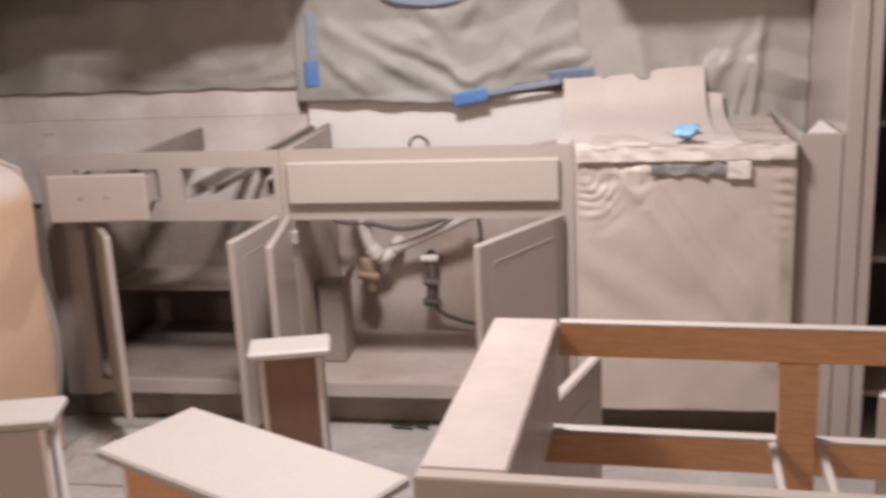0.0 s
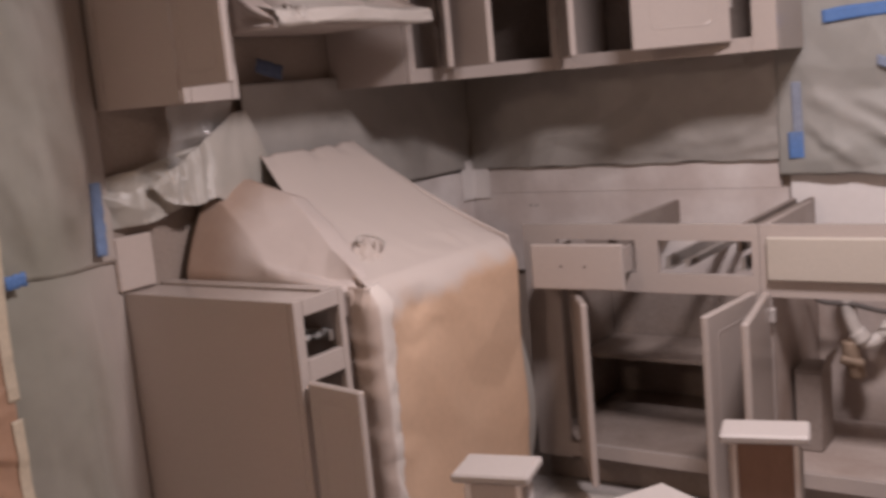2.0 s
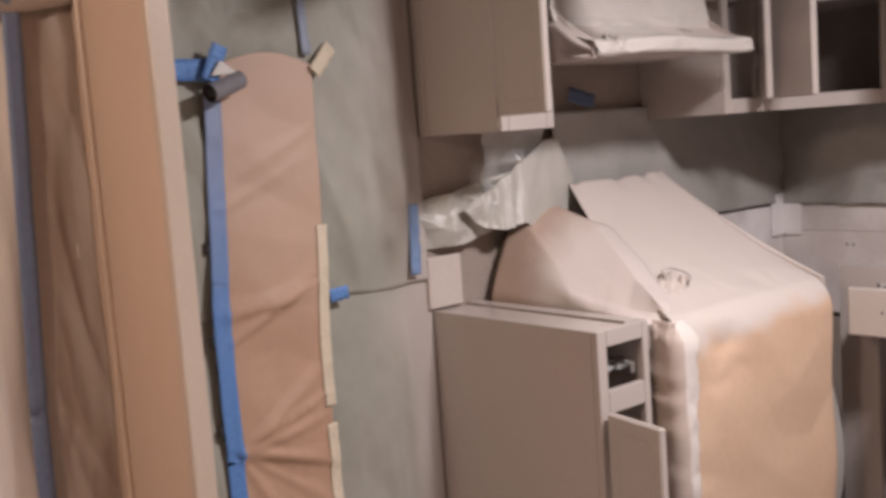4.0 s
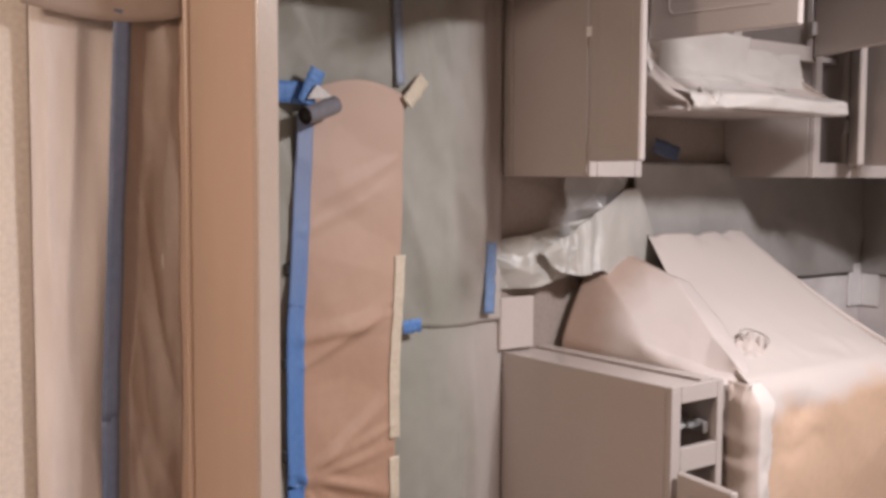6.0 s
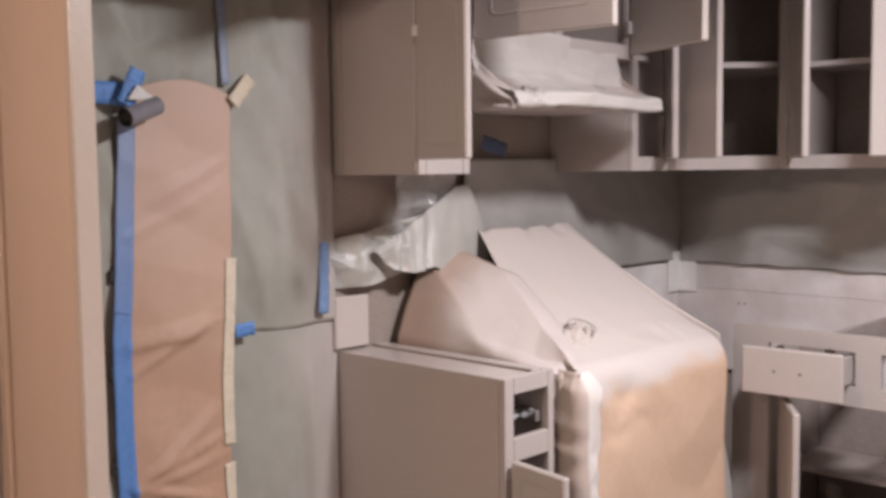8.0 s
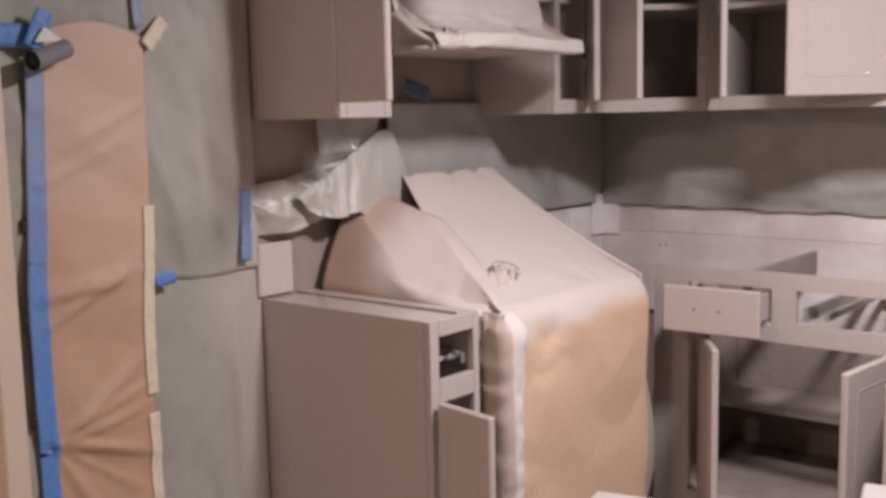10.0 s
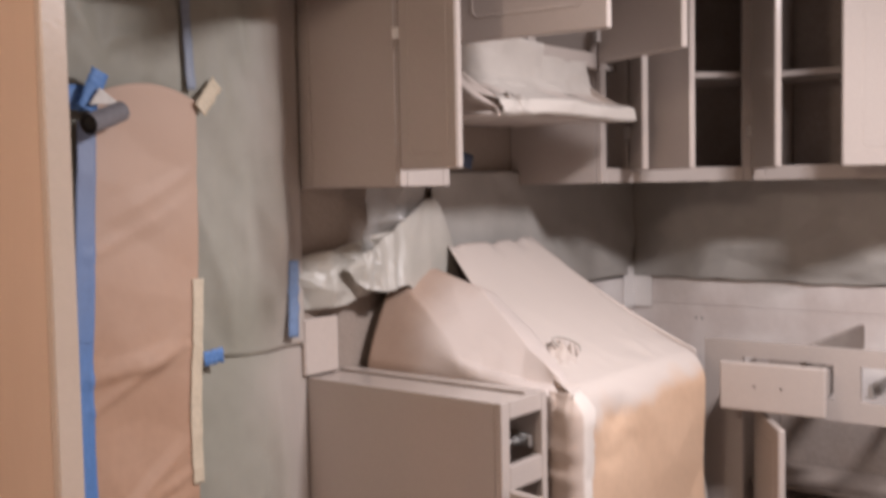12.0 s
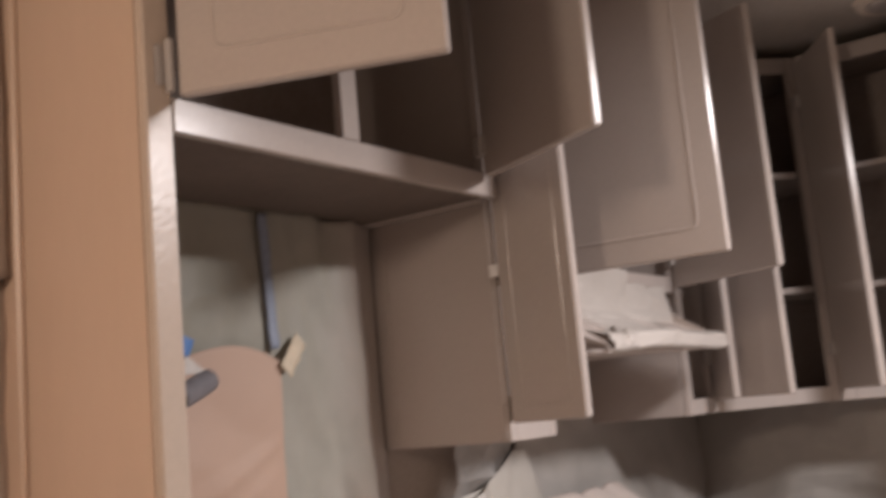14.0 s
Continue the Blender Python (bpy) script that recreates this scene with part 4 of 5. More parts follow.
def range_hood():
    h = thing("range_hood", (0.25, -1.2, 1.52), "range hood wrapped in white oversprayed plastic under the wall cabinet", "range hood")
    part("shell", prism([(0.003, 1.54), (0.47, 1.53), (0.47, 1.555), (0.33, 1.63), (0.31, 1.698), (0.003, 1.698)], 1, -1.552, -0.915, 0.006), WRAP, h)

    def fn(u, v):
        prof = [(0.0, (0.335, 1.715)), (0.30, (0.342, 1.645)), (0.45, (0.362, 1.615)), (0.62, (0.42, 1.588)), (0.76, (0.486, 1.572)), (0.80, (0.494, 1.566)), (0.94, (0.496, 1.538)), (1.0, (0.488, 1.532))]
        x, z = lerp([(a, p[0]) for a, p in prof], v), lerp([(a, p[1]) for a, p in prof], v)
        if u < 0.62:
            z += 0.03 * max(0, 1 - v / 0.35)
            x += 0.012 * max(0, 1 - v / 0.2)
        y = -1.556 + 0.656 * u
        left = max(0, 1 - u * 3.2)
        k = 0.005 * folds(y, z * 2, 5.5, 6, 0.8) + 0.004 * facets(y, z * 2, 0.10, 4.0)
        k += 0.007 * left * min(1, 1.6 * v) * facets(y, z, 0.028, 8.0) + 0.007 * math.exp(-((v - 0.55) / 0.12) ** 2) * facets(y, z, 0.06, 3.0)
        return Vector((x + k + 0.006, y, z + 0.6 * k))
    thicken(part("wrap", sheet(fn, 110, 60), HOOD_WRAP, h, "wrinkled white plastic wrap", True))

    for u0, u1, v0, w in ((0.44, 0.57, 0.64, 0.014), (0.70, 0.88, 0.50, 0.016), (0.76, 0.93, 0.66, 0.013), (0.05, 0.075, 0.40, 0.06)):
        def tear(a, b, u0=u0, u1=u1, v0=v0, w=w):
            p = fn(u0 + (u1 - u0) * a, v0 + 0.03 * a + w * math.sin(math.pi * a) * (b - 0.5))
            return p + Vector((0.004, 0, 0.002))
        part("tear", sheet(tear, 14, 2), BROWN_AND_SHADE, h, "dark slit torn in the plastic", True)

    def end(u, v):
        x = 0.02 + 0.46 * u
        zt = lerp([(0.02, 1.70), (0.32, 1.66), (0.48, 1.56)], x)
        return Vector((x, -0.908 - 0.012 * folds(x, v, 5, 2, 0.7), 1.535 + (zt - 1.535) * v))
    thicken(part("wrap", sheet(end, 24, 12), WRAP, h, smooth=True))

    def south_end(u, v):
        x = 0.02 + 0.47 * u
        zt = lerp([(0.02, 1.70), (0.35, 1.65), (0.49, 1.555)], x)
        k = 0.010 * facets(x, v * 0.15, 0.045, 7.0)
        return Vector((x + k * 0.6, -1.560 - k - 0.008 * math.sin(math.pi * v), 1.520 + (zt - 1.515) * v))
    thicken(part("wrap", sheet(south_end, 36, 18), WRAP, h, smooth=True))

    def wad(u, v):
        a, b = 2 * math.pi * u, math.pi * v
        d = Vector((math.cos(a) * math.sin(b), math.sin(a) * math.sin(b), math.cos(b)))
        q = 1 + 0.30 * facets(d.x + 0.4 * d.z, d.y - 0.3 * d.z, 0.30, 5.0)
        return Vector((0.468 + 0.034 * q * d.x, -1.475 + 0.055 * q * d.y, 1.556 + 0.024 * q * d.z))
    part("crumpled_wrap", sheet(wad, 48, 24), HOOD_WRAP, h, "bunched plastic at the hood's corner", True)


range_hood()

# ---------------------------------------------------------------- west run: range and narrow cabinet
def narrow_base():
    y0, y1 = -1.745, -1.560
    c = thing("base_cabinet", (0.3, -1.65, 0), "narrow greige base cabinet, drawer missing, door ajar", "cabinet")
    part("side_panel", box((0.003, y0, 0.0), (0.590, y0 + 0.018, TOP), 0.002), PAINT, c)
    part("side_panel", box((0.003, y1 - 0.016, 0.0), (0.590, y1, TOP), 0.002), PAINT, c)
    part("back_panel", box((0.004, y0 + 0.02, 0.10), (0.012, y1 - 0.018, TOP - 0.02)), PAINT_IN, c)
    part("bottom_panel", box((0.014, y0 + 0.02, 0.134), (0.588, y1 - 0.018, 0.15)), PAINT_IN, c)
    part("top_rail", box((0.004, y0 + 0.0185, TOP - 0.018), (0.588, y0 + 0.115, TOP - 0.001)), PAINT, c)
    part("top_rail", box((0.004, y1 - 0.058, TOP - 0.018), (0.588, y1 - 0.0165, TOP + 0.004)), PAINT, c)
    fx = 0.591
    part("face_frame", boxes([((fx, y0, 0.0), (0.61, y0 + 0.032, TOP)), ((fx, y1 - 0.022, 0.0), (0.61, y1, TOP)), ((fx, y0 + 0.033, 0.835), (0.61, y1 - 0.023, TOP)),
                              ((fx, y0 + 0.033, 0.672), (0.61, y1 - 0.023, 0.728)), ((fx, y0 + 0.033, 0.0), (0.61, y1 - 0.023, 0.15))]), PAINT, c)
    part("drawer_runner", box((0.08, y1 - 0.04, 0.745), (0.585, y1 - 0.024, 0.772)), STEEL, c)
    part("drawer_runner", box((0.08, y0 + 0.024, 0.745), (0.585, y0 + 0.036, 0.772)), STEEL, c)
    cabinet_door(c, (0.622, -1.728), (0.800, -1.757), 0.13, 0.682, 0.182, outer=-1, inset=0.035)


narrow_base()


def film_scrap():
    """Crinkled clear film lying on the runners of the missing drawer."""
    def fn(u, v):
        x, y = 0.47 + 0.115 * u, -1.712 + 0.125 * v
        return Vector((x, y, 0.770 + 0.008 * facets(x, y, 0.028, 3.0) + 0.006 * folds(x, y, 20, 2.0, 0.8)))
    ob = link("film_scrap", sheet(fn, 30, 30), CLEAR, None, "", True)
    tagged(ob, "crinkled clear plastic film in the empty drawer opening", "plastic film")


film_scrap()


def covered_range():
    r = thing("covered_range", (0.33, -1.15, 0), "kitchen range wrapped in brown kraft paper, dusted with paint", "range")
    part("oven_body", box((0.02, -1.50, 0.0), (0.62, -0.815, 0.86), 0.01), PAINT_IN, r)
    part("backguard", box((0.02, -1.25, 0.862), (0.085, -0.86, 1.15), 0.01), PAINT_IN, r)

    def rim(d):
        """Place and outward direction along the rounded corner and the front, d metres from the side."""
        r = 0.024
        arc = r * math.pi / 2
        if d < 0.06:
            return Vector((0.588 + d, -1.530, 0)), Vector((0, -1, 0))
        if d < 0.06 + arc:
            a = (d - 0.06) / r
            n = Vector((math.sin(a), -math.cos(a), 0))
            return Vector((0.648, -1.506, 0)) + r * n, n
        return Vector((0.672, -1.506 + d - 0.06 - arc, 0)), Vector((1, 0, 0))

    def skin(d, v, lift=0.0):
        p, n = rim(d)
        t = max(0, v - 0.86) / 0.14
        z = 0.01 + 0.77 * min(v, 0.86) / 0.86 + 0.105 * math.sin(t * math.pi / 3)
        y = p.y
        b = 0.012 * folds(y * 0.8, z, 2.2, 3.3, 0.3) + 0.0035 * facets(y, z, 0.19, 4.0, 0.3) + 0.008 * math.sin(7 * d) * (1 - v)
        b += 0.008 * math.exp(-((d - 0.24) / 0.13) ** 2 - ((v - 0.86) / 0.09) ** 2) * facets(y, z, 0.06, 6.0)
        b += 0.004 * math.exp(-((d - 0.15) / 0.04) ** 2) * facets(y, z, 0.09, 9.0)
        b *= (1 - t) * lerp([(0.12, 0.15), (0.22, 1.0)], d)
        b -= 0.05 * (max(0, d - 0.775) / 0.05) ** 2 + 0.100 * (1 - math.cos(t * math.pi / 3))
        q = p + n * (b * (1 if d > 0.06 else 0.5) + lift)
        return Vector((q.x, q.y, z))
    def strip(u, v):
        jag = 0.022 * noise.noise(Vector((v * 11, 0, 2))) + 0.012 * noise.noise(Vector((v * 31, 0, 5)))
        return skin((0.118 + 0.036 * v + jag) * u, v * 0.985, 0.0025 + 0.003 * abs(facets(u * 0.15, v * 0.9, 0.05, 3.0)))
    thicken(part("corner_wrap", sheet(strip, 30, 90), CORNER_SPRAYED, r, "brown paper folded round the corner, pale with overspray", True))

    def cover(u, v):
        """Up the front, over the rounded edge and up to the backguard in one sheet."""
        d = 0.105 + 0.72 * u
        if v <= 0.6:
            return skin(d, v / 0.6)
        w = (v - 0.6) / 0.4
        p = skin(d, 1.0).lerp(Vector((0.09, -1.265 + 0.435 * u, 1.19)), w)
        z = p.z - 0.030 * math.sin(math.pi * w) * (1 - 0.5 * u)
        z += (0.004 * folds(p.x, p.y, 3, 5, 0.4) + 0.002 * facets(p.x, p.y, 0.15, 2.0, 0.3)) * min(1, 8 * w)
        z += 0.012 * max(0, 0.35 - w) * min(1, 8 * w) * facets(p.x, p.y, 0.06, 5.0)
        z -= 0.022 * max(0, w - 0.9) / 0.1 * max(0, noise.noise(Vector((u * 7, 0, 3))))
        return Vector((p.x, p.y, z))
    thicken(part("front_paper", sheet(cover, 84, 130), KRAFT_SPRAYED, r, "brown kraft paper, white with overspray along the top", True))

    def flap(u, v):
        # right-hand side of the top paper hanging to the cabinet
        x = 0.6235 - 0.5335 * v
        y = -0.778 * (1 - v) - 0.832 * v
        zt = 0.8685 + 0.3195 * v - 0.0175 * math.sin(math.pi * v)
        return Vector((x, y + 0.012 * u, zt - u * min(0.30, zt - 0.82) + 0.0))
    thicken(part("top_paper", sheet(flap, 8, 30), DUST_PAPER, r, smooth=True))

    def top_left(u, v):
        # the loose sheet: u from the front corner to the wall, v from the outer hem over a crease to its inner edge
        x = 0.618 - 0.578 * u
        vr = min(1.0, max(0.0, (0.6235 - x) / 0.5335))
        hem = Vector((x, lerp([(0, -1.520), (0.1, -1.543), (0.2, -1.551), (0.6, -1.551), (1, -1.552)], u), lerp([(0, 0.866), (0.1, 0.872), (0.35, 0.884), (0.6, 0.888), (1, 0.905)], u)))
        skirt = Vector((x, hem.y - 0.002, 0.79))
        crease = Vector((x, lerp([(0, -1.475), (0.35, -1.512), (0.474, -1.532), (0.7, -1.495), (0.9, -1.455), (1, -1.45)], u), lerp([(0, 0.882), (0.09, 0.890), (0.35, 0.906), (0.474, 0.922), (0.7, 1.02), (0.9, 1.106), (1, 1.116)], u)))
        edge_y, lap = -1.499 * (1 - vr) - 1.265 * vr, min(1, u / 0.35)
        seam_y = edge_y + 0.030 + 0.07 * (1 - vr) * lap
        below = 0.881 + 0.309 * vr - 0.030 * math.sin(math.pi * vr)
        apart = max(0.0, u - 0.60) / 0.40
        inner = Vector((x, seam_y - 0.12 * apart, below - 0.004 + 0.010 * lap - 0.085 * apart))
        over = Vector((x, min(max(edge_y - 0.12 * apart, crease.y + 0.005), inner.y - 0.012), max(below + 0.003 + 0.009 * lap, crease.z) - 0.085 * apart))
        if v < 0.15:
            p = skirt.lerp(hem, v / 0.15)
        elif v < 0.4:
            w = (v - 0.15) / 0.25
            p = hem.lerp(crease, w) + Vector((0, -0.006, 0.006)) * math.sin(math.pi * w)
        else:
            w = (v - 0.4) / 0.6
            p = crease.lerp(over, w / 0.7) if w < 0.7 else over.lerp(inner, (w - 0.7) / 0.3)
        if v > 0.4:
            p.z += 0.012 * math.sin(math.pi * (v - 0.4) / 0.6) * math.sin(math.pi * min(1, u * 1.1))
        p.z -= 0.018 * max(0, 1 - u / 0.07) * min(1, 3 * v)
        p.z += (0.007 * facets(p.x, p.y, 0.16, 1.0, 0.2) + 0.016 * max(0, 0.7 - u) * facets(p.x, p.y, 0.07, 6.0)) * math.sin(math.pi * v)
        return p
    thicken(part("top_paper", sheet(top_left, 72, 64), LOOSE_SPRAYED, r, "loose creased sheet of paper over the cooktop", True), 0.002)

    def side(u, v):
        x = 0.10 + 0.515 * u
        zt = lerp([(0, 0.84), (0.85, 0.84), (1, 0.862)], u)
        return Vector((x, -1.5375 + 0.006 * u + 0.002 * folds(x, v, 4, 9, 0.5), 0.01 + (zt - 0.01) * v))
    thicken(part("side_wrap", sheet(side, 30, 40), SIDE_PAPER, r, "brown paper on the side", True))

    def crumple(u, v):
        a, q = 2 * math.pi * u, v
        rr = 0.075 * q * (1 + 0.3 * noise.noise(Vector((math.cos(a) * 1.5, math.sin(a) * 1.5, 3))))
        x = 0.515 + rr * math.cos(a) * 0.8
        k = (0.6235 - x) / 0.5335
        return Vector((x, -1.315 + rr * math.sin(a), 0.8705 + 0.3195 * k - 0.030 * math.sin(math.pi * k) + 0.018 - 0.026 * q * q + 0.020 * (1 - q * q) * facets(math.cos(a) * q, math.sin(a) * q, 0.32, 3.0) + 0.008 * math.exp(-((q - 0.6) / 0.15) ** 2)))
    thicken(part("taped_crumple", sheet(crumple, 48, 24), DUST_PAPER, r, "crumpled shiny tape", True))

    ring = [(0.515 + 0.034 * math.cos(a), -1.315 + 0.040 * math.sin(a)) for a in [0.3 + 0.55 * k for k in range(9)]]
    part("tape_curl", tube([(x, y, 0.898 + 0.3195 * (0.6235 - x) / 0.5335 - 0.030 * math.sin(math.pi * (0.6235 - x) / 0.5335)) for x, y in ring], 0.0035, 6), HOOD_WRAP, r, "curled rim of shiny tape", True)

    def bulge(u, v):
        return Vector((0.60 + 0.04 * math.sin(math.pi * v), -0.79 + 0.05 * u + 0.02 * math.sin(math.pi * v), 0.05 + 0.55 * v + 0.01 * noise.noise(Vector((u, v * 5, 3)))))
    thicken(part("side_wrap", sheet(bulge, 6, 24), PLASTIC_GREY, r, smooth=True))


LOOSE_SPRAYED = sprayed_kraft("loose_kraft_with_overspray", TAN_PAPER, "X", 0.22, 0.40, (0.57, 0.495, 0.455), 0.22)
KRAFT_SPRAYED = sprayed_kraft("front_kraft_with_overspray", FRONT_PAPER, "Z", 0.885, 0.945, (0.57, 0.50, 0.455), 0.20)
CORNER_SPRAYED = sprayed_kraft("corner_kraft_with_overspray", SIDE_PAPER, "Y", -1.503, -1.489, (0.66, 0.595, 0.545), 0.022)
covered_range()


def west_wall_cover():
    board("backsplash_board", box((0.003, -1.7625, 0.88), (0.018, -1.64, 1.025), 0.004), DUST_PAPER, "short oversprayed backsplash board above the narrow cabinet", "board")

    def loose(u, v):
        y = -1.795 + 0.375 * u
        low = lerp([(-1.795, 1.046), (-1.657, 1.052), (-1.56, 1.072), (-1.47, 1.096), (-1.42, 1.10)], y)
        high = lerp([(-1.795, 1.180), (-1.70, 1.195), (-1.586, 1.213), (-1.48, 1.240), (-1.42, 1.25)], y)
        z = low + (high - low) * v
        x = 0.058 + 0.020 * facets(y, z, 0.085, 4.0, 0.5) + 0.008 * facets(y, z, 0.04, 7.0, 0.9) + 0.03 * (1 - v) * lerp([(0, 0.2), (0.6, 1), (1, 0.8)], u)
        return Vector((x, y, z))
    s = link("masking_sheet", sheet(loose, 90, 44), PLASTIC_LOOSE, None, "", True)
    thicken(s)
    tagged(s, "crumpled shiny plastic sheet hanging behind the range", "plastic sheet")

    def taut(u, v):
        # pulled tight from a point under the hood down over the paper
        y = -1.665 + 0.481 * u
        low = lerp([(-1.665, 1.142), (-1.60, 1.092), (-1.54, 1.080), (-1.47, 1.094), (-1.40, 1.05), (-1.18, 1.03)], y)
        high = lerp([(-1.665, 1.148), (-1.575, 1.192), (-1.345, 1.320), (-1.290, 1.325), (-1.223, 1.19), (-1.18, 1.05)], y)
        z = low + (high - low) * v
        fan = math.atan2(y + 1.32, 1.40 - z)
        x = lerp([(-1.665, 0.060), (-1.56, 0.078)], y) + 0.03 * (1 - v) + 0.006 * math.sin(math.pi * u) + 0.003 * noise.noise(Vector((fan * 5, z * 4, 2))) + lerp([(-1.60, 0.012), (-1.45, 0.003)], y) * facets(y, z, lerp([(-1.60, 0.07), (-1.45, 0.13)], y), 2.0, 0.7)
        return Vector((x, y, z))
    s = link("masking_sheet", sheet(taut, 60, 60), PLASTIC_LOOSE, None, "", True)
    thicken(s)
    tagged(s, "taut pale plastic sheet pulled up behind the range", "plastic sheet")

    def clear(u, v):
        y = -1.575 + 0.23 * u
        z = 1.15 + 0.205 * v
        return Vector((0.045 + 0.014 * facets(y, z, 0.06, 3.0) + 0.05 * v, y + 0.02 * noise.noise(Vector((z * 9, 0, u))), z))
    s = link("masking_sheet", sheet(clear, 44, 40), CLEAR, None, "", True)
    tagged(s, "clear wrinkled plastic film under the narrow wall cabinet", "plastic sheet")

    def corner(u, v):
        y = -1.26 + 1.23 * u
        z = 1.01 + 0.39 * v
        return Vector((0.026 + 0.008 * (folds(y + z, z, 3.5, 6.1, 0.7) + 0.9) + 0.005 * facets(y, z, 0.14, 5.0, 0.4), y, z))
    s = link("masking_sheet", sheet(corner, 80, 36), PLASTIC_GREY, None, "", True)
    thicken(s)
    tagged(s, "oversprayed grey plastic sheet on the wall by the corner", "plastic sheet")
    tape((0.05, -1.20, 1.452), (0.05, -1.09, 1.425), 0.045, (1, 0, 0), BLUE_HOOD_SHADE, seed=11, label="blue masking tape under the range hood")


west_wall_cover()

# ---------------------------------------------------------------- fridge alcove
def alcove():
    def pleat(y, z):
        # narrow upright folds towards the range
        k = 1 - 2 * abs(noise.noise(Vector((y * 22 + 1.5 * z, z * 0.7, 6.0))))
        return 0.007 * (k + 0.3) * min(1, max(0, (y + 2.02) / 0.10))

    def wall_film(y, z):
        f = 0.007 * (folds(y * 1.6, z * 0.25, 3.6, 2.7, 0.45) + 0.9) + 0.011 * (drape(y * 1.7 + 0.5 * z, z * 0.55, 3.1) + 0.9) + 0.012 * math.exp(-((y + 1.86) / 0.05) ** 2) + 0.005 * facets(y * 2.2, z * 0.45, 0.13, 6.0, 0.12)
        knot = math.exp(-((z - 1.66) / 0.10) ** 2 - ((y + 2.30) / 0.12) ** 2)
        f *= 1 - 0.75 * math.exp(-((y + 2.25) / 0.13) ** 4)
        f = (f + pleat(y, z)) * lerp([(-1.86, 1.0), (-1.78, 0.15)], y)
        return lerp([(-1.86, 0.020), (-1.77, 0.006)], y) + f + 0.010 * knot * (folds(y + z, z - y, 6, 3, 0.9) + 1)

    def upper(u, v):
        y = -2.650 + 0.893 * u
        z = 0.965 + 0.897 * v
        hem = min(1, max(0.2, (z - 0.95) / 0.16))
        return Vector((0.014 + (wall_film(y, z) - 0.014) * hem, y, z + 0.012 * noise.noise(Vector((y * 6, 0, 1)))))

    s = link("masking_sheet", sheet(upper, 90, 70), PLASTIC_DUSTY, None, "", True)
    thicken(s)
    tagged(s, "grey-green plastic sheet hung on the alcove wall", "plastic sheet")

    def lower(u, v):
        y = -2.650 + 0.9025 * u
        z = 0.0 + 1.0 * v
        f = 0.010 * (folds(y * 1.8, z * 0.3, 3.2, 9.7, 0.45) + 0.9) + 0.014 * (drape(y * 1.6 + 0.5 * z, z * 0.5, 8.1) + 0.9)
        f += 0.006 * facets(y * 1.8, z * 0.6, 0.13, 2.0, 0.2)
        f *= 1 - 0.8 * math.exp(-((y + 2.25) / 0.13) ** 4)
        return Vector((lerp([(-1.86, 0.010), (-1.77, 0.003)], y) + (0.006 + f + pleat(y, z)) * min(1, 3.2 * (1 - v)) * lerp([(-1.86, 1.0), (-1.78, 0.12)], y), y, z + 0.01 * u))
    s = link("masking_sheet", sheet(lower, 80, 60), PLASTIC_DUSTY, None, "", True)
    thicken(s)
    tagged(s, "lower grey-green plastic sheet on the alcove wall", "plastic sheet")

    def creases(y, z):
        # sharp ridges that run out from where the tape pinches the paper
        h = 0.0
        for oy, oz, turn, w in ((-2.40, 0.64, -62, 0.030), (-2.40, 0.64, -36, 0.022), (-2.40, 0.64, -14, 0.028), (-2.40, 0.64, 9, 0.020), (-2.40, 0.64, 33, 0.030),
                                (-2.40, 0.97, 6, 0.022), (-2.40, 0.90, 30, 0.030), (-2.12, 0.74, 196, 0.022), (-2.12, 0.55, 160, 0.025), (-2.12, 1.02, 188, 0.030),
                                (-2.40, 1.22, 24, 0.035), (-2.12, 1.40, 205, 0.04), (-2.40, 0.36, 20, 0.03), (-2.12, 0.30, 150, 0.03)):
            c, n = math.cos(math.radians(turn)), math.sin(math.radians(turn))
            along, off = (y - oy) * c + (z - oz) * n, abs((z - oz) * c - (y - oy) * n)
            off += 0.008 * noise.noise(Vector((y * 9, z * 9, turn)))
            if along > 0:
                spread = w * (0.5 + 2.2 * along)
                strength = 0.55 if oz > 1.1 else 1.0
                h += strength * 0.62 * spread * max(0, 1 - abs(off) / spread) * max(0, 1 - along / 0.42)
        return h

    def paper_x(y, z, u):
        f = 0.004 * folds(y * 1.2 + z * 0.5, z, 4.0, 5.0, 0.5) + 0.004 * facets(y, z, 0.13, 1.0, 0.5)
        edge = math.sin(math.pi * min(1, max(0, u)))
        return 0.046 + (f + creases(y, z)) * (0.45 + 0.55 * edge) + 0.012 * edge

    def edges(z):
        return lerp([(0, -2.385), (0.5, -2.405), (1.0, -2.405), (1.5, -2.374)], z), lerp([(0, -2.128), (0.9, -2.130), (1.2, -2.108), (1.55, -2.105)], z)

    def edge_tape(z0, z1, right, off, width, mat, label, seed):
        """Tape that runs along one edge of the paper and follows its relief."""
        def fn(u, v):
            z = z0 + (z1 - z0) * u
            yl, yr = edges(z)
            y = (yr if right else yl) + off + width * (v - 0.5) + 0.003 * noise.noise(Vector((z * 6, v, seed)))
            return Vector((max(paper_x(y, z, (y - yl) / (yr - yl)), 0.044) + 0.004, y, z))
        t = link("masking_tape", sheet(fn, 60, 6), mat, None, "", True)
        thicken(t)
        tagged(t, label, "tape")

    def paper(u, v):
        z = 0.0 + 1.555 * v
        yl, yr = edges(z)
        y = yl + (yr - yl) * u
        return Vector((paper_x(y, z, u), y, z + (0.03 * math.sin(math.pi * u) if v > 0.97 else 0)))
    s = link("masking_paper", sheet(paper, 60, 190), KRAFT_DUSTED, None, "", True)
    thicken(s)
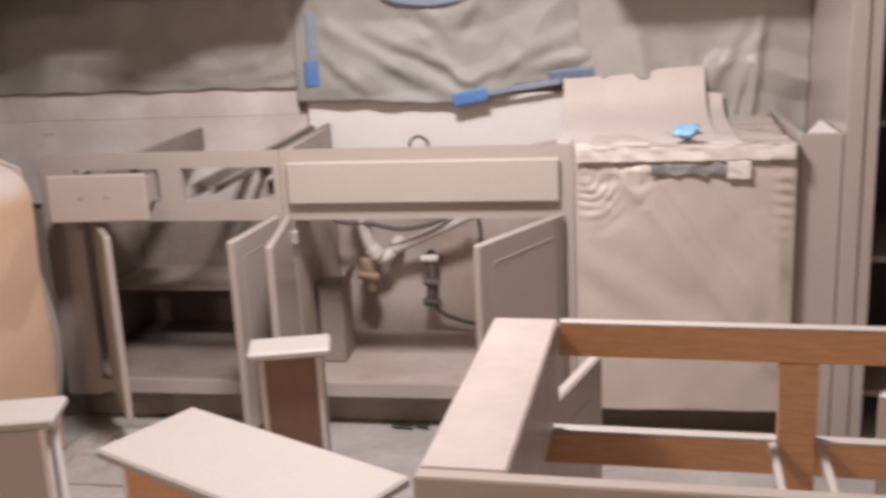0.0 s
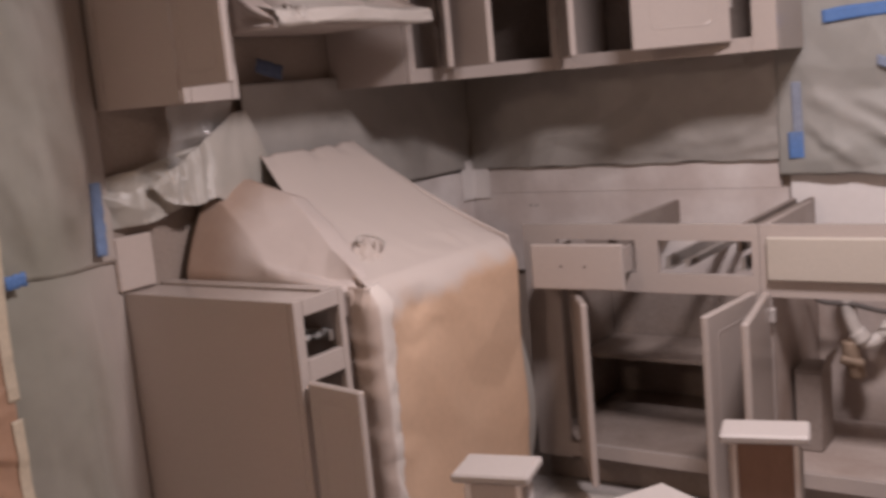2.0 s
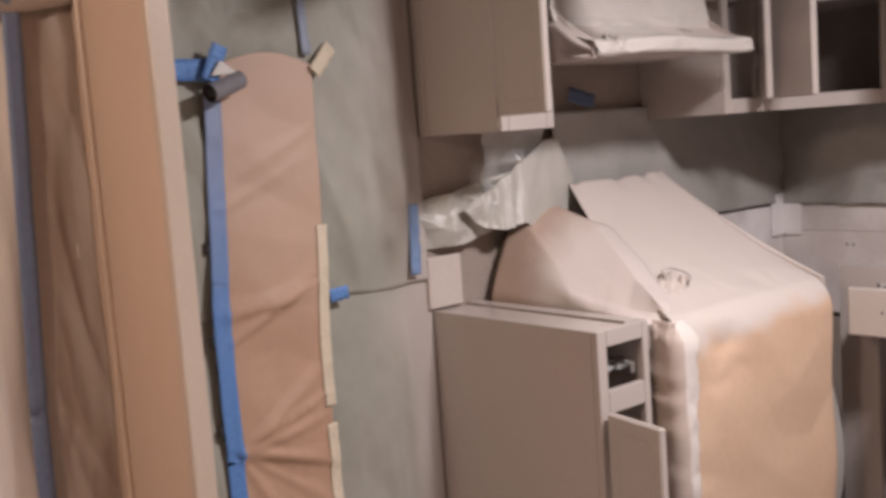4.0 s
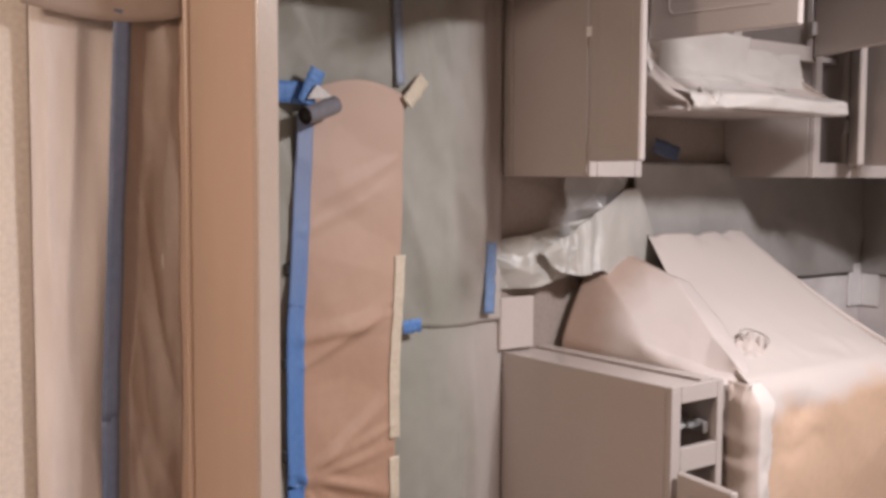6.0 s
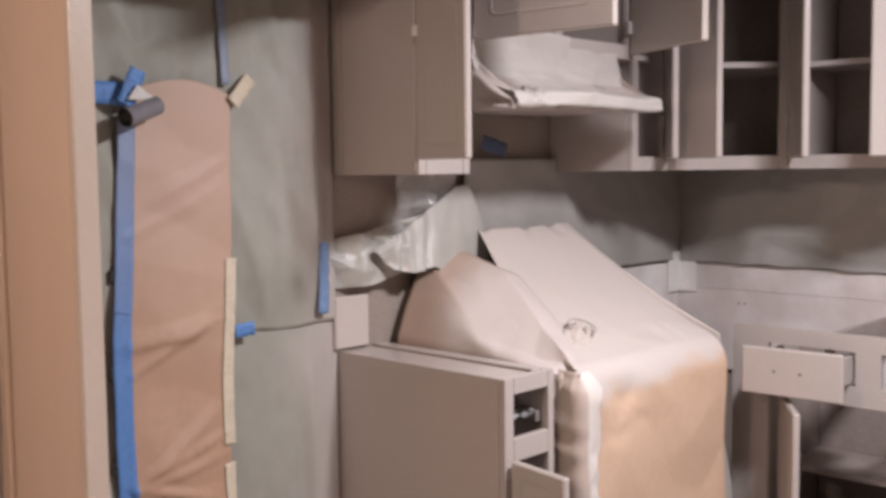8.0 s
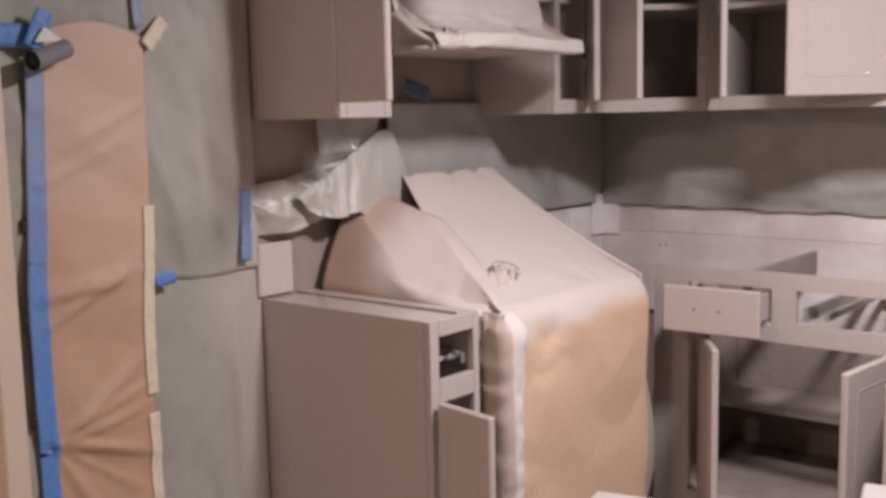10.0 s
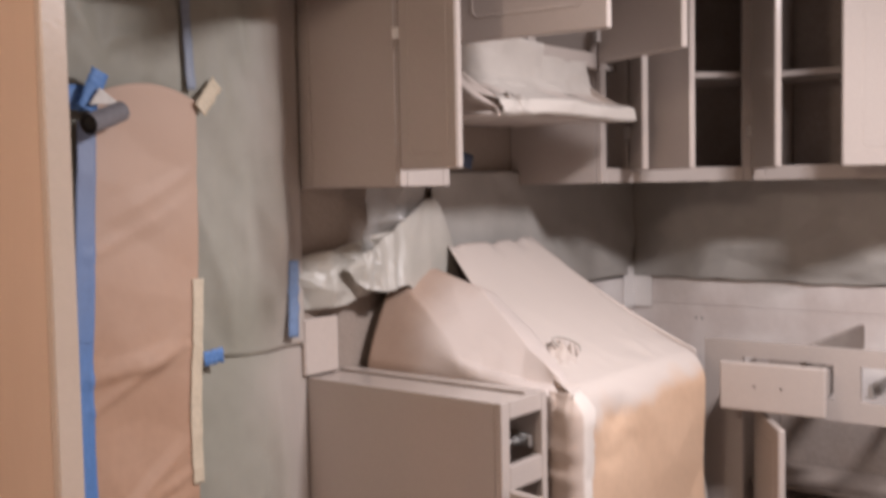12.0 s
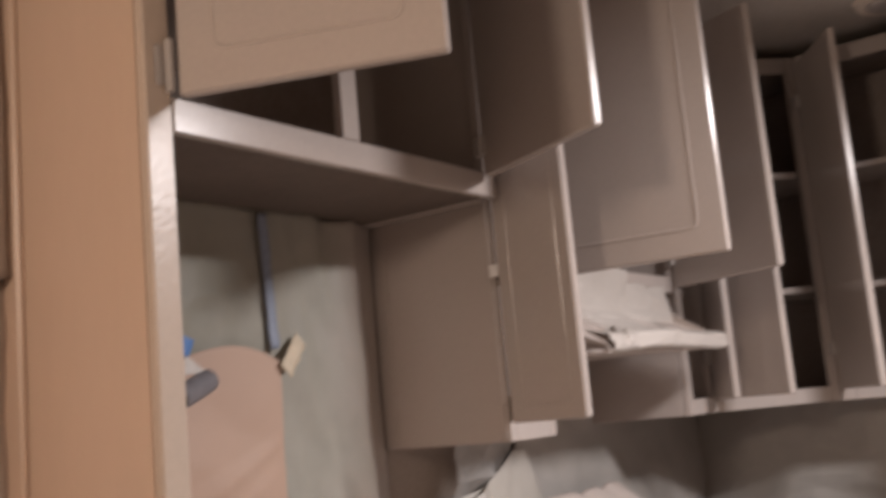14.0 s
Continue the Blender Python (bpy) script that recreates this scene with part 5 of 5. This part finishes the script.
    tagged(s, "long wrinkled brown kraft paper taped to the alcove wall", "paper")
    W = (1, 0, 0)
    for a, b, k in ((1.50, 1.05, 21), (1.06, 0.62, 22), (0.63, 0.0, 23)):
        edge_tape(a, b, False, -0.006, 0.044, BLUE_LONG, "long blue masking tape along the kraft paper", k)
    edge_tape(1.16, 0.70, True, -0.004, 0.032, TAN_TAPE, "tan masking tape along the kraft paper", 24)
    edge_tape(0.655, 0.0, True, -0.006, 0.032, TAN_TAPE, "tan masking tape along the kraft paper", 25)
    tape((0.058, -2.105, 1.535), (0.040, -2.04, 1.60), 0.038, W, TAN_TAPE, "short tan masking tape at the paper's corner", 26)
    tape((0.050, -2.11, 0.978), (0.050, -2.055, 0.982), 0.034, W, seed=27, label="short blue masking tape on the sheet seam")
    tape((0.052, -2.50, 1.548), (0.052, -2.36, 1.545), 0.05, W, seed=28, label="blue masking tape holding the paper")
    tape((0.075, -2.40, 1.52), (0.075, -2.365, 1.60), 0.04, W, seed=29, label="blue masking tape holding the paper")
    tape((wall_film(-2.125, 1.85) + 0.010, -2.125, 1.85), (wall_film(-2.112, 1.58) + 0.012, -2.112, 1.58), 0.024, W, BLUE_FAINT, seed=30, label="thin blue masking tape on the sheet")
    tape((0.036, -1.815, 1.18), (0.034, -1.819, 0.99), 0.034, W, BLUE_HALF, seed=31, label="short blue masking tape at the alcove's edge")
    t = thing("cardboard_tube", (0.1, -2.39, 1.5), "rolled paper tube with a dark open end, above the paper", "tube")
    part("roll", tube([(0.118, -2.422, 1.490), (0.104, -2.38, 1.502), (0.086, -2.325, 1.521)], 0.021, 18, False), PAPER_ROLL, t, smooth=True)
    part("dark_end", tube([(0.1165, -2.4175, 1.4915), (0.1135, -2.411, 1.4935)], 0.0195, 18), DARK, t, "dark hollow end", True)
    part("white_fold", prism([(-2.40, 1.53), (-2.33, 1.535), (-2.375, 1.565)], 0, 0.085, 0.092, 0.001), PVC, t, "white scrap of paper")
    # Dark boxes stand in for shaded fold pockets at the tape's edge.
    for z in (1.14, 0.92, 0.70):
        y = edges(z)[0] - 0.034
        p = thing("tape_pocket_shade", (0.05, y, z), "dark box painted as shade in a fold pocket beside the blue tape", "clip")
        part("clip", box((0.038, y - 0.006, z - 0.016), (0.050, y + 0.008, z + 0.016), 0.005), DARK, p)

    def south(u, v):
        y = -2.705 - 0.285 * u
        z = 1.69 * v
        return Vector((0.014 + 0.016 * (folds(y * 2.2, z * 0.25, 4, 3.9, 0.6) + 0.9), y, z))
    s = link("masking_sheet", sheet(south, 60, 60), PALE_FILM, None, "", True)
    thicken(s)
    tagged(s, "oversprayed plastic sheet over the doorway beside the panel", "plastic sheet")

    def brown(u, v):
        z = 1.70 * v
        y = -2.691 - (0.136 + 0.035 * (1 - v)) * u
        slant = drape(y * 2.2 + 0.45 * z, z * 0.6, 8.9)
        return Vector((0.036 + 0.010 * (folds(y * 2.5, z * 0.4, 5, 8.9, 0.7) + 0.9) + 0.012 * (slant + 0.6), y, z))
    s = link("masking_paper", sheet(brown, 40, 120), BROWN_FILM, None, "", True)
    thicken(s)
    tagged(s, "narrow brown kraft paper beside the end panel", "paper")
    tape((0.075, -2.818, 1.69), (0.075, -2.858, 0.85), 0.036, W, BLUE_DULL, seed=33, label="long blue masking tape beside the end panel")
    tape((0.075, -2.858, 0.86), (0.075, -2.866, 0.0), 0.036, W, BLUE_DULL, seed=34, label="long blue masking tape beside the end panel")

    def valance(u, v):
        y = -2.690 - 0.325 * u
        z = 1.685 + 0.76 * v - 0.02 * math.sin(math.pi * u)
        return Vector((0.075 + 0.01 * folds(y * 2, z, 4, 1.9, 0.5), y, z))
    s = link("masking_paper", sheet(valance, 24, 40), BROWN_FILM, None, "", True)
    thicken(s)
    tagged(s, "brown kraft paper hanging over the top of the doorway", "paper")


alcove()

# ---------------------------------------------------------------- island and drawers on the floor
def island():
    x0, x1, yf, yn = 2.142, 3.06, -2.108, -2.595
    c = thing("island_cabinet", (2.6, -2.33, 0), "island base cabinet without worktop, bare orange wood inside", "cabinet")
    part("end_filler", box((x0, yn + 0.0215, 0.745), (x0 + 0.090, yf - 0.001, TOP), 0.003), MOTTLED, c, "patchy pale overspray on the end")
    part("side_panel", box((x0, yn + 0.0215, 0.0), (x0 + 0.020, yf - 0.001, 0.744), 0.002), PAINT, c)
    part("side_lining", box((x0 + 0.021, yn + 0.022, 0.10), (x0 + 0.027, yf - 0.022, 0.743)), DRAWER_WOOD, c, "bare dark wood lining")
    part("side_panel", box((x1 - 0.02, yn + 0.022, 0.0), (x1, yf - 0.022, TOP)), PAINT, c)
    part("back_panel", box((x0, yn, 0.0), (x1, yn + 0.020, TOP), 0.002), PAINT, c)
    part("bottom_panel", box((x0 + 0.106, yn + 0.022, 0.11), (x1 - 0.022, yf - 0.022, 0.126)), BOARD, c)
    y0, y1 = yf - 0.020, yf
    part("top_rail", box((x0 + 0.093, y0, 0.828), (x1, y1, TOP - 0.002)), WOOD, c, "bare orange wood rail with a painted edge")
    part("rail_edge", box((x0 + 0.094, y0 + 0.001, TOP - 0.0018), (x1, y1 - 0.001, TOP + 0.0005), 0), PRIMED, c)
    part("mullion", box((2.528, y0, 0.10), (2.578, y1, 0.827)), WOOD, c)
    for a, b in ((x0 + 0.058, 2.527), (2.579, x1 - 0.021)):
        r = part("drawer_rail", box((a, y0, 0.665), (b, y1, 0.712)), WOOD, c)
        part("rail_edge", box((a, y0 + 0.001, 0.7125), (b, y1, 0.7165), 0), PRIMED, r)
        part("bottom_rail", box((a, y0, 0.10), (b, y1, 0.15)), WOOD, c)
    for x in (2.522, 2.584):
        part("drawer_runner", box((x - 0.005, yn + 0.03, 0.700), (x + 0.005, y0 - 0.004, 0.716)), PRIMED, c)
    cabinet_door(c, (2.190, yf + 0.016), (2.262, -1.815), 0.12, 0.714, 0.29, outer=-1)
    cabinet_door(c, (2.98, yf + 0.014), (2.695, -1.895), 0.12, 0.70, 0.34, outer=1)
    pivot = Matrix.Translation((x0, yf, 0))
    c.matrix_basis = pivot @ pose(0, 0, 0, 0, 0, -3.2) @ pivot.inverted() @ c.matrix_basis


island()


def standing_drawer(corners, z, label, body_in=0.022, thick=0.020, wood=None):
    """A drawer stood on its back end, its painted front facing up. corners: near left, near right, far right of the front."""
    a, b, c = [Vector((*p, 0)) for p in corners]
    ux, uy = (b - a), (c - b)
    w, d = ux.length, uy.length
    ux.normalize()
    uy = Vector((-ux.y, ux.x, 0))
    m = Matrix.Identity(4)
    m.col[0][:3], m.col[1][:3], m.col[2][:3] = ux, uy, (0, 0, 1)
    m.translation = a
    t = thing("loose_drawer", a + ux * w / 2 + uy * d / 2, label, "drawer", "drawers standing on the floor")
    part("drawer_front", box((0, 0, z - thick), (w, d, z), 0.005, m), PRIMED, t, "freshly painted drawer front")
    i, s = body_in, 0.013
    zt = z - thick - 0.001
    part("drawer_bottom", box((i + s, i + 0.004, 0.014), (w - i - s, i + 0.012, zt), 0.001, m), wood or DRAWER_WOOD, t)
    part("drawer_side", box((i, i, 0), (i + s, d - i * 0.6, zt), 0.002, m), BOARD, t)
    part("drawer_side", box((w - i - s, i, 0), (w - i, d - i * 0.6, zt), 0.002, m), BOARD, t)
    part("drawer_back", box((i + s + 0.001, i, 0), (w - i - s - 0.001, d - i * 0.6, 0.013), 0.001, m), DRAWER_WOOD, t)
    for x in (i - 0.006, w - i + 0.001):
        part("drawer_runner", box((x, i + 0.012, 0.03), (x + 0.005, i + 0.03, zt - 0.02), 0.001, m), STEEL, t)


standing_drawer([(1.500, -1.420), (1.680, -1.372), (1.655, -1.268)], 0.55, "small drawer stood on end with pale painted front")
standing_drawer([(1.070, -1.822), (1.232, -1.780), (1.195, -1.662)], 0.55, "small drawer stood on end beside the range", wood=PAINT)
standing_drawer([(1.325, -1.800), (1.842, -2.079), (1.962, -1.872)], 0.50,
                "large deep drawer stood on end with wide painted front", 0.03, 0.022, WOOD)

for x in (0.276, 0.300):
    hole = link("board_hole", box((x - 0.003, -0.0225, 0.851), (x + 0.003, -0.0205, 0.858), 0), DARK)
    tagged(hole, "small dark screw hole in the backsplash board", "hole")

board("corner_strip", boxes([((0.0325, -0.0318, 0.886), (0.100, -0.0235, 1.036)), ((0.024, -0.110, 0.886), (0.032, -0.0235, 1.042))], 0.001), WHITE_BOARD, "white scrap of board standing in the corner", "board")


def floor_scraps():
    def crumpled(u, v):
        x, y = 0.64 + 0.34 * u, -1.02 + 0.40 * v
        return Vector((x, y, 0.0008 + 0.035 * (folds(x, y, 7, 3.1, 0.9) + 0.6) * math.sin(math.pi * u) * math.sin(math.pi * v)))
    sh = link("masking_sheet", sheet(crumpled, 26, 28), PLASTIC_GREY, None, "", False)
    thicken(sh)
    tagged(sh, "crumpled grey plastic sheet lying on the floor", "plastic sheet")
    rng = random.Random(4)
    for x, y, w in ((1.66, -0.59, 0.07), (1.72, -0.585, 0.05), (0.70, -0.88, 0.05), (1.02, -0.70, 0.04)):
        m = pose(x, y, 0.006, 0, 0, rng.uniform(-20, 20))
        b = link("paint_chip", box((-w / 2, -0.008, 0), (w / 2, 0.008, 0.004), 0.001, m), DARK)
        tagged(b, "dark scrap of debris lying on the floor", "debris")


floor_scraps()
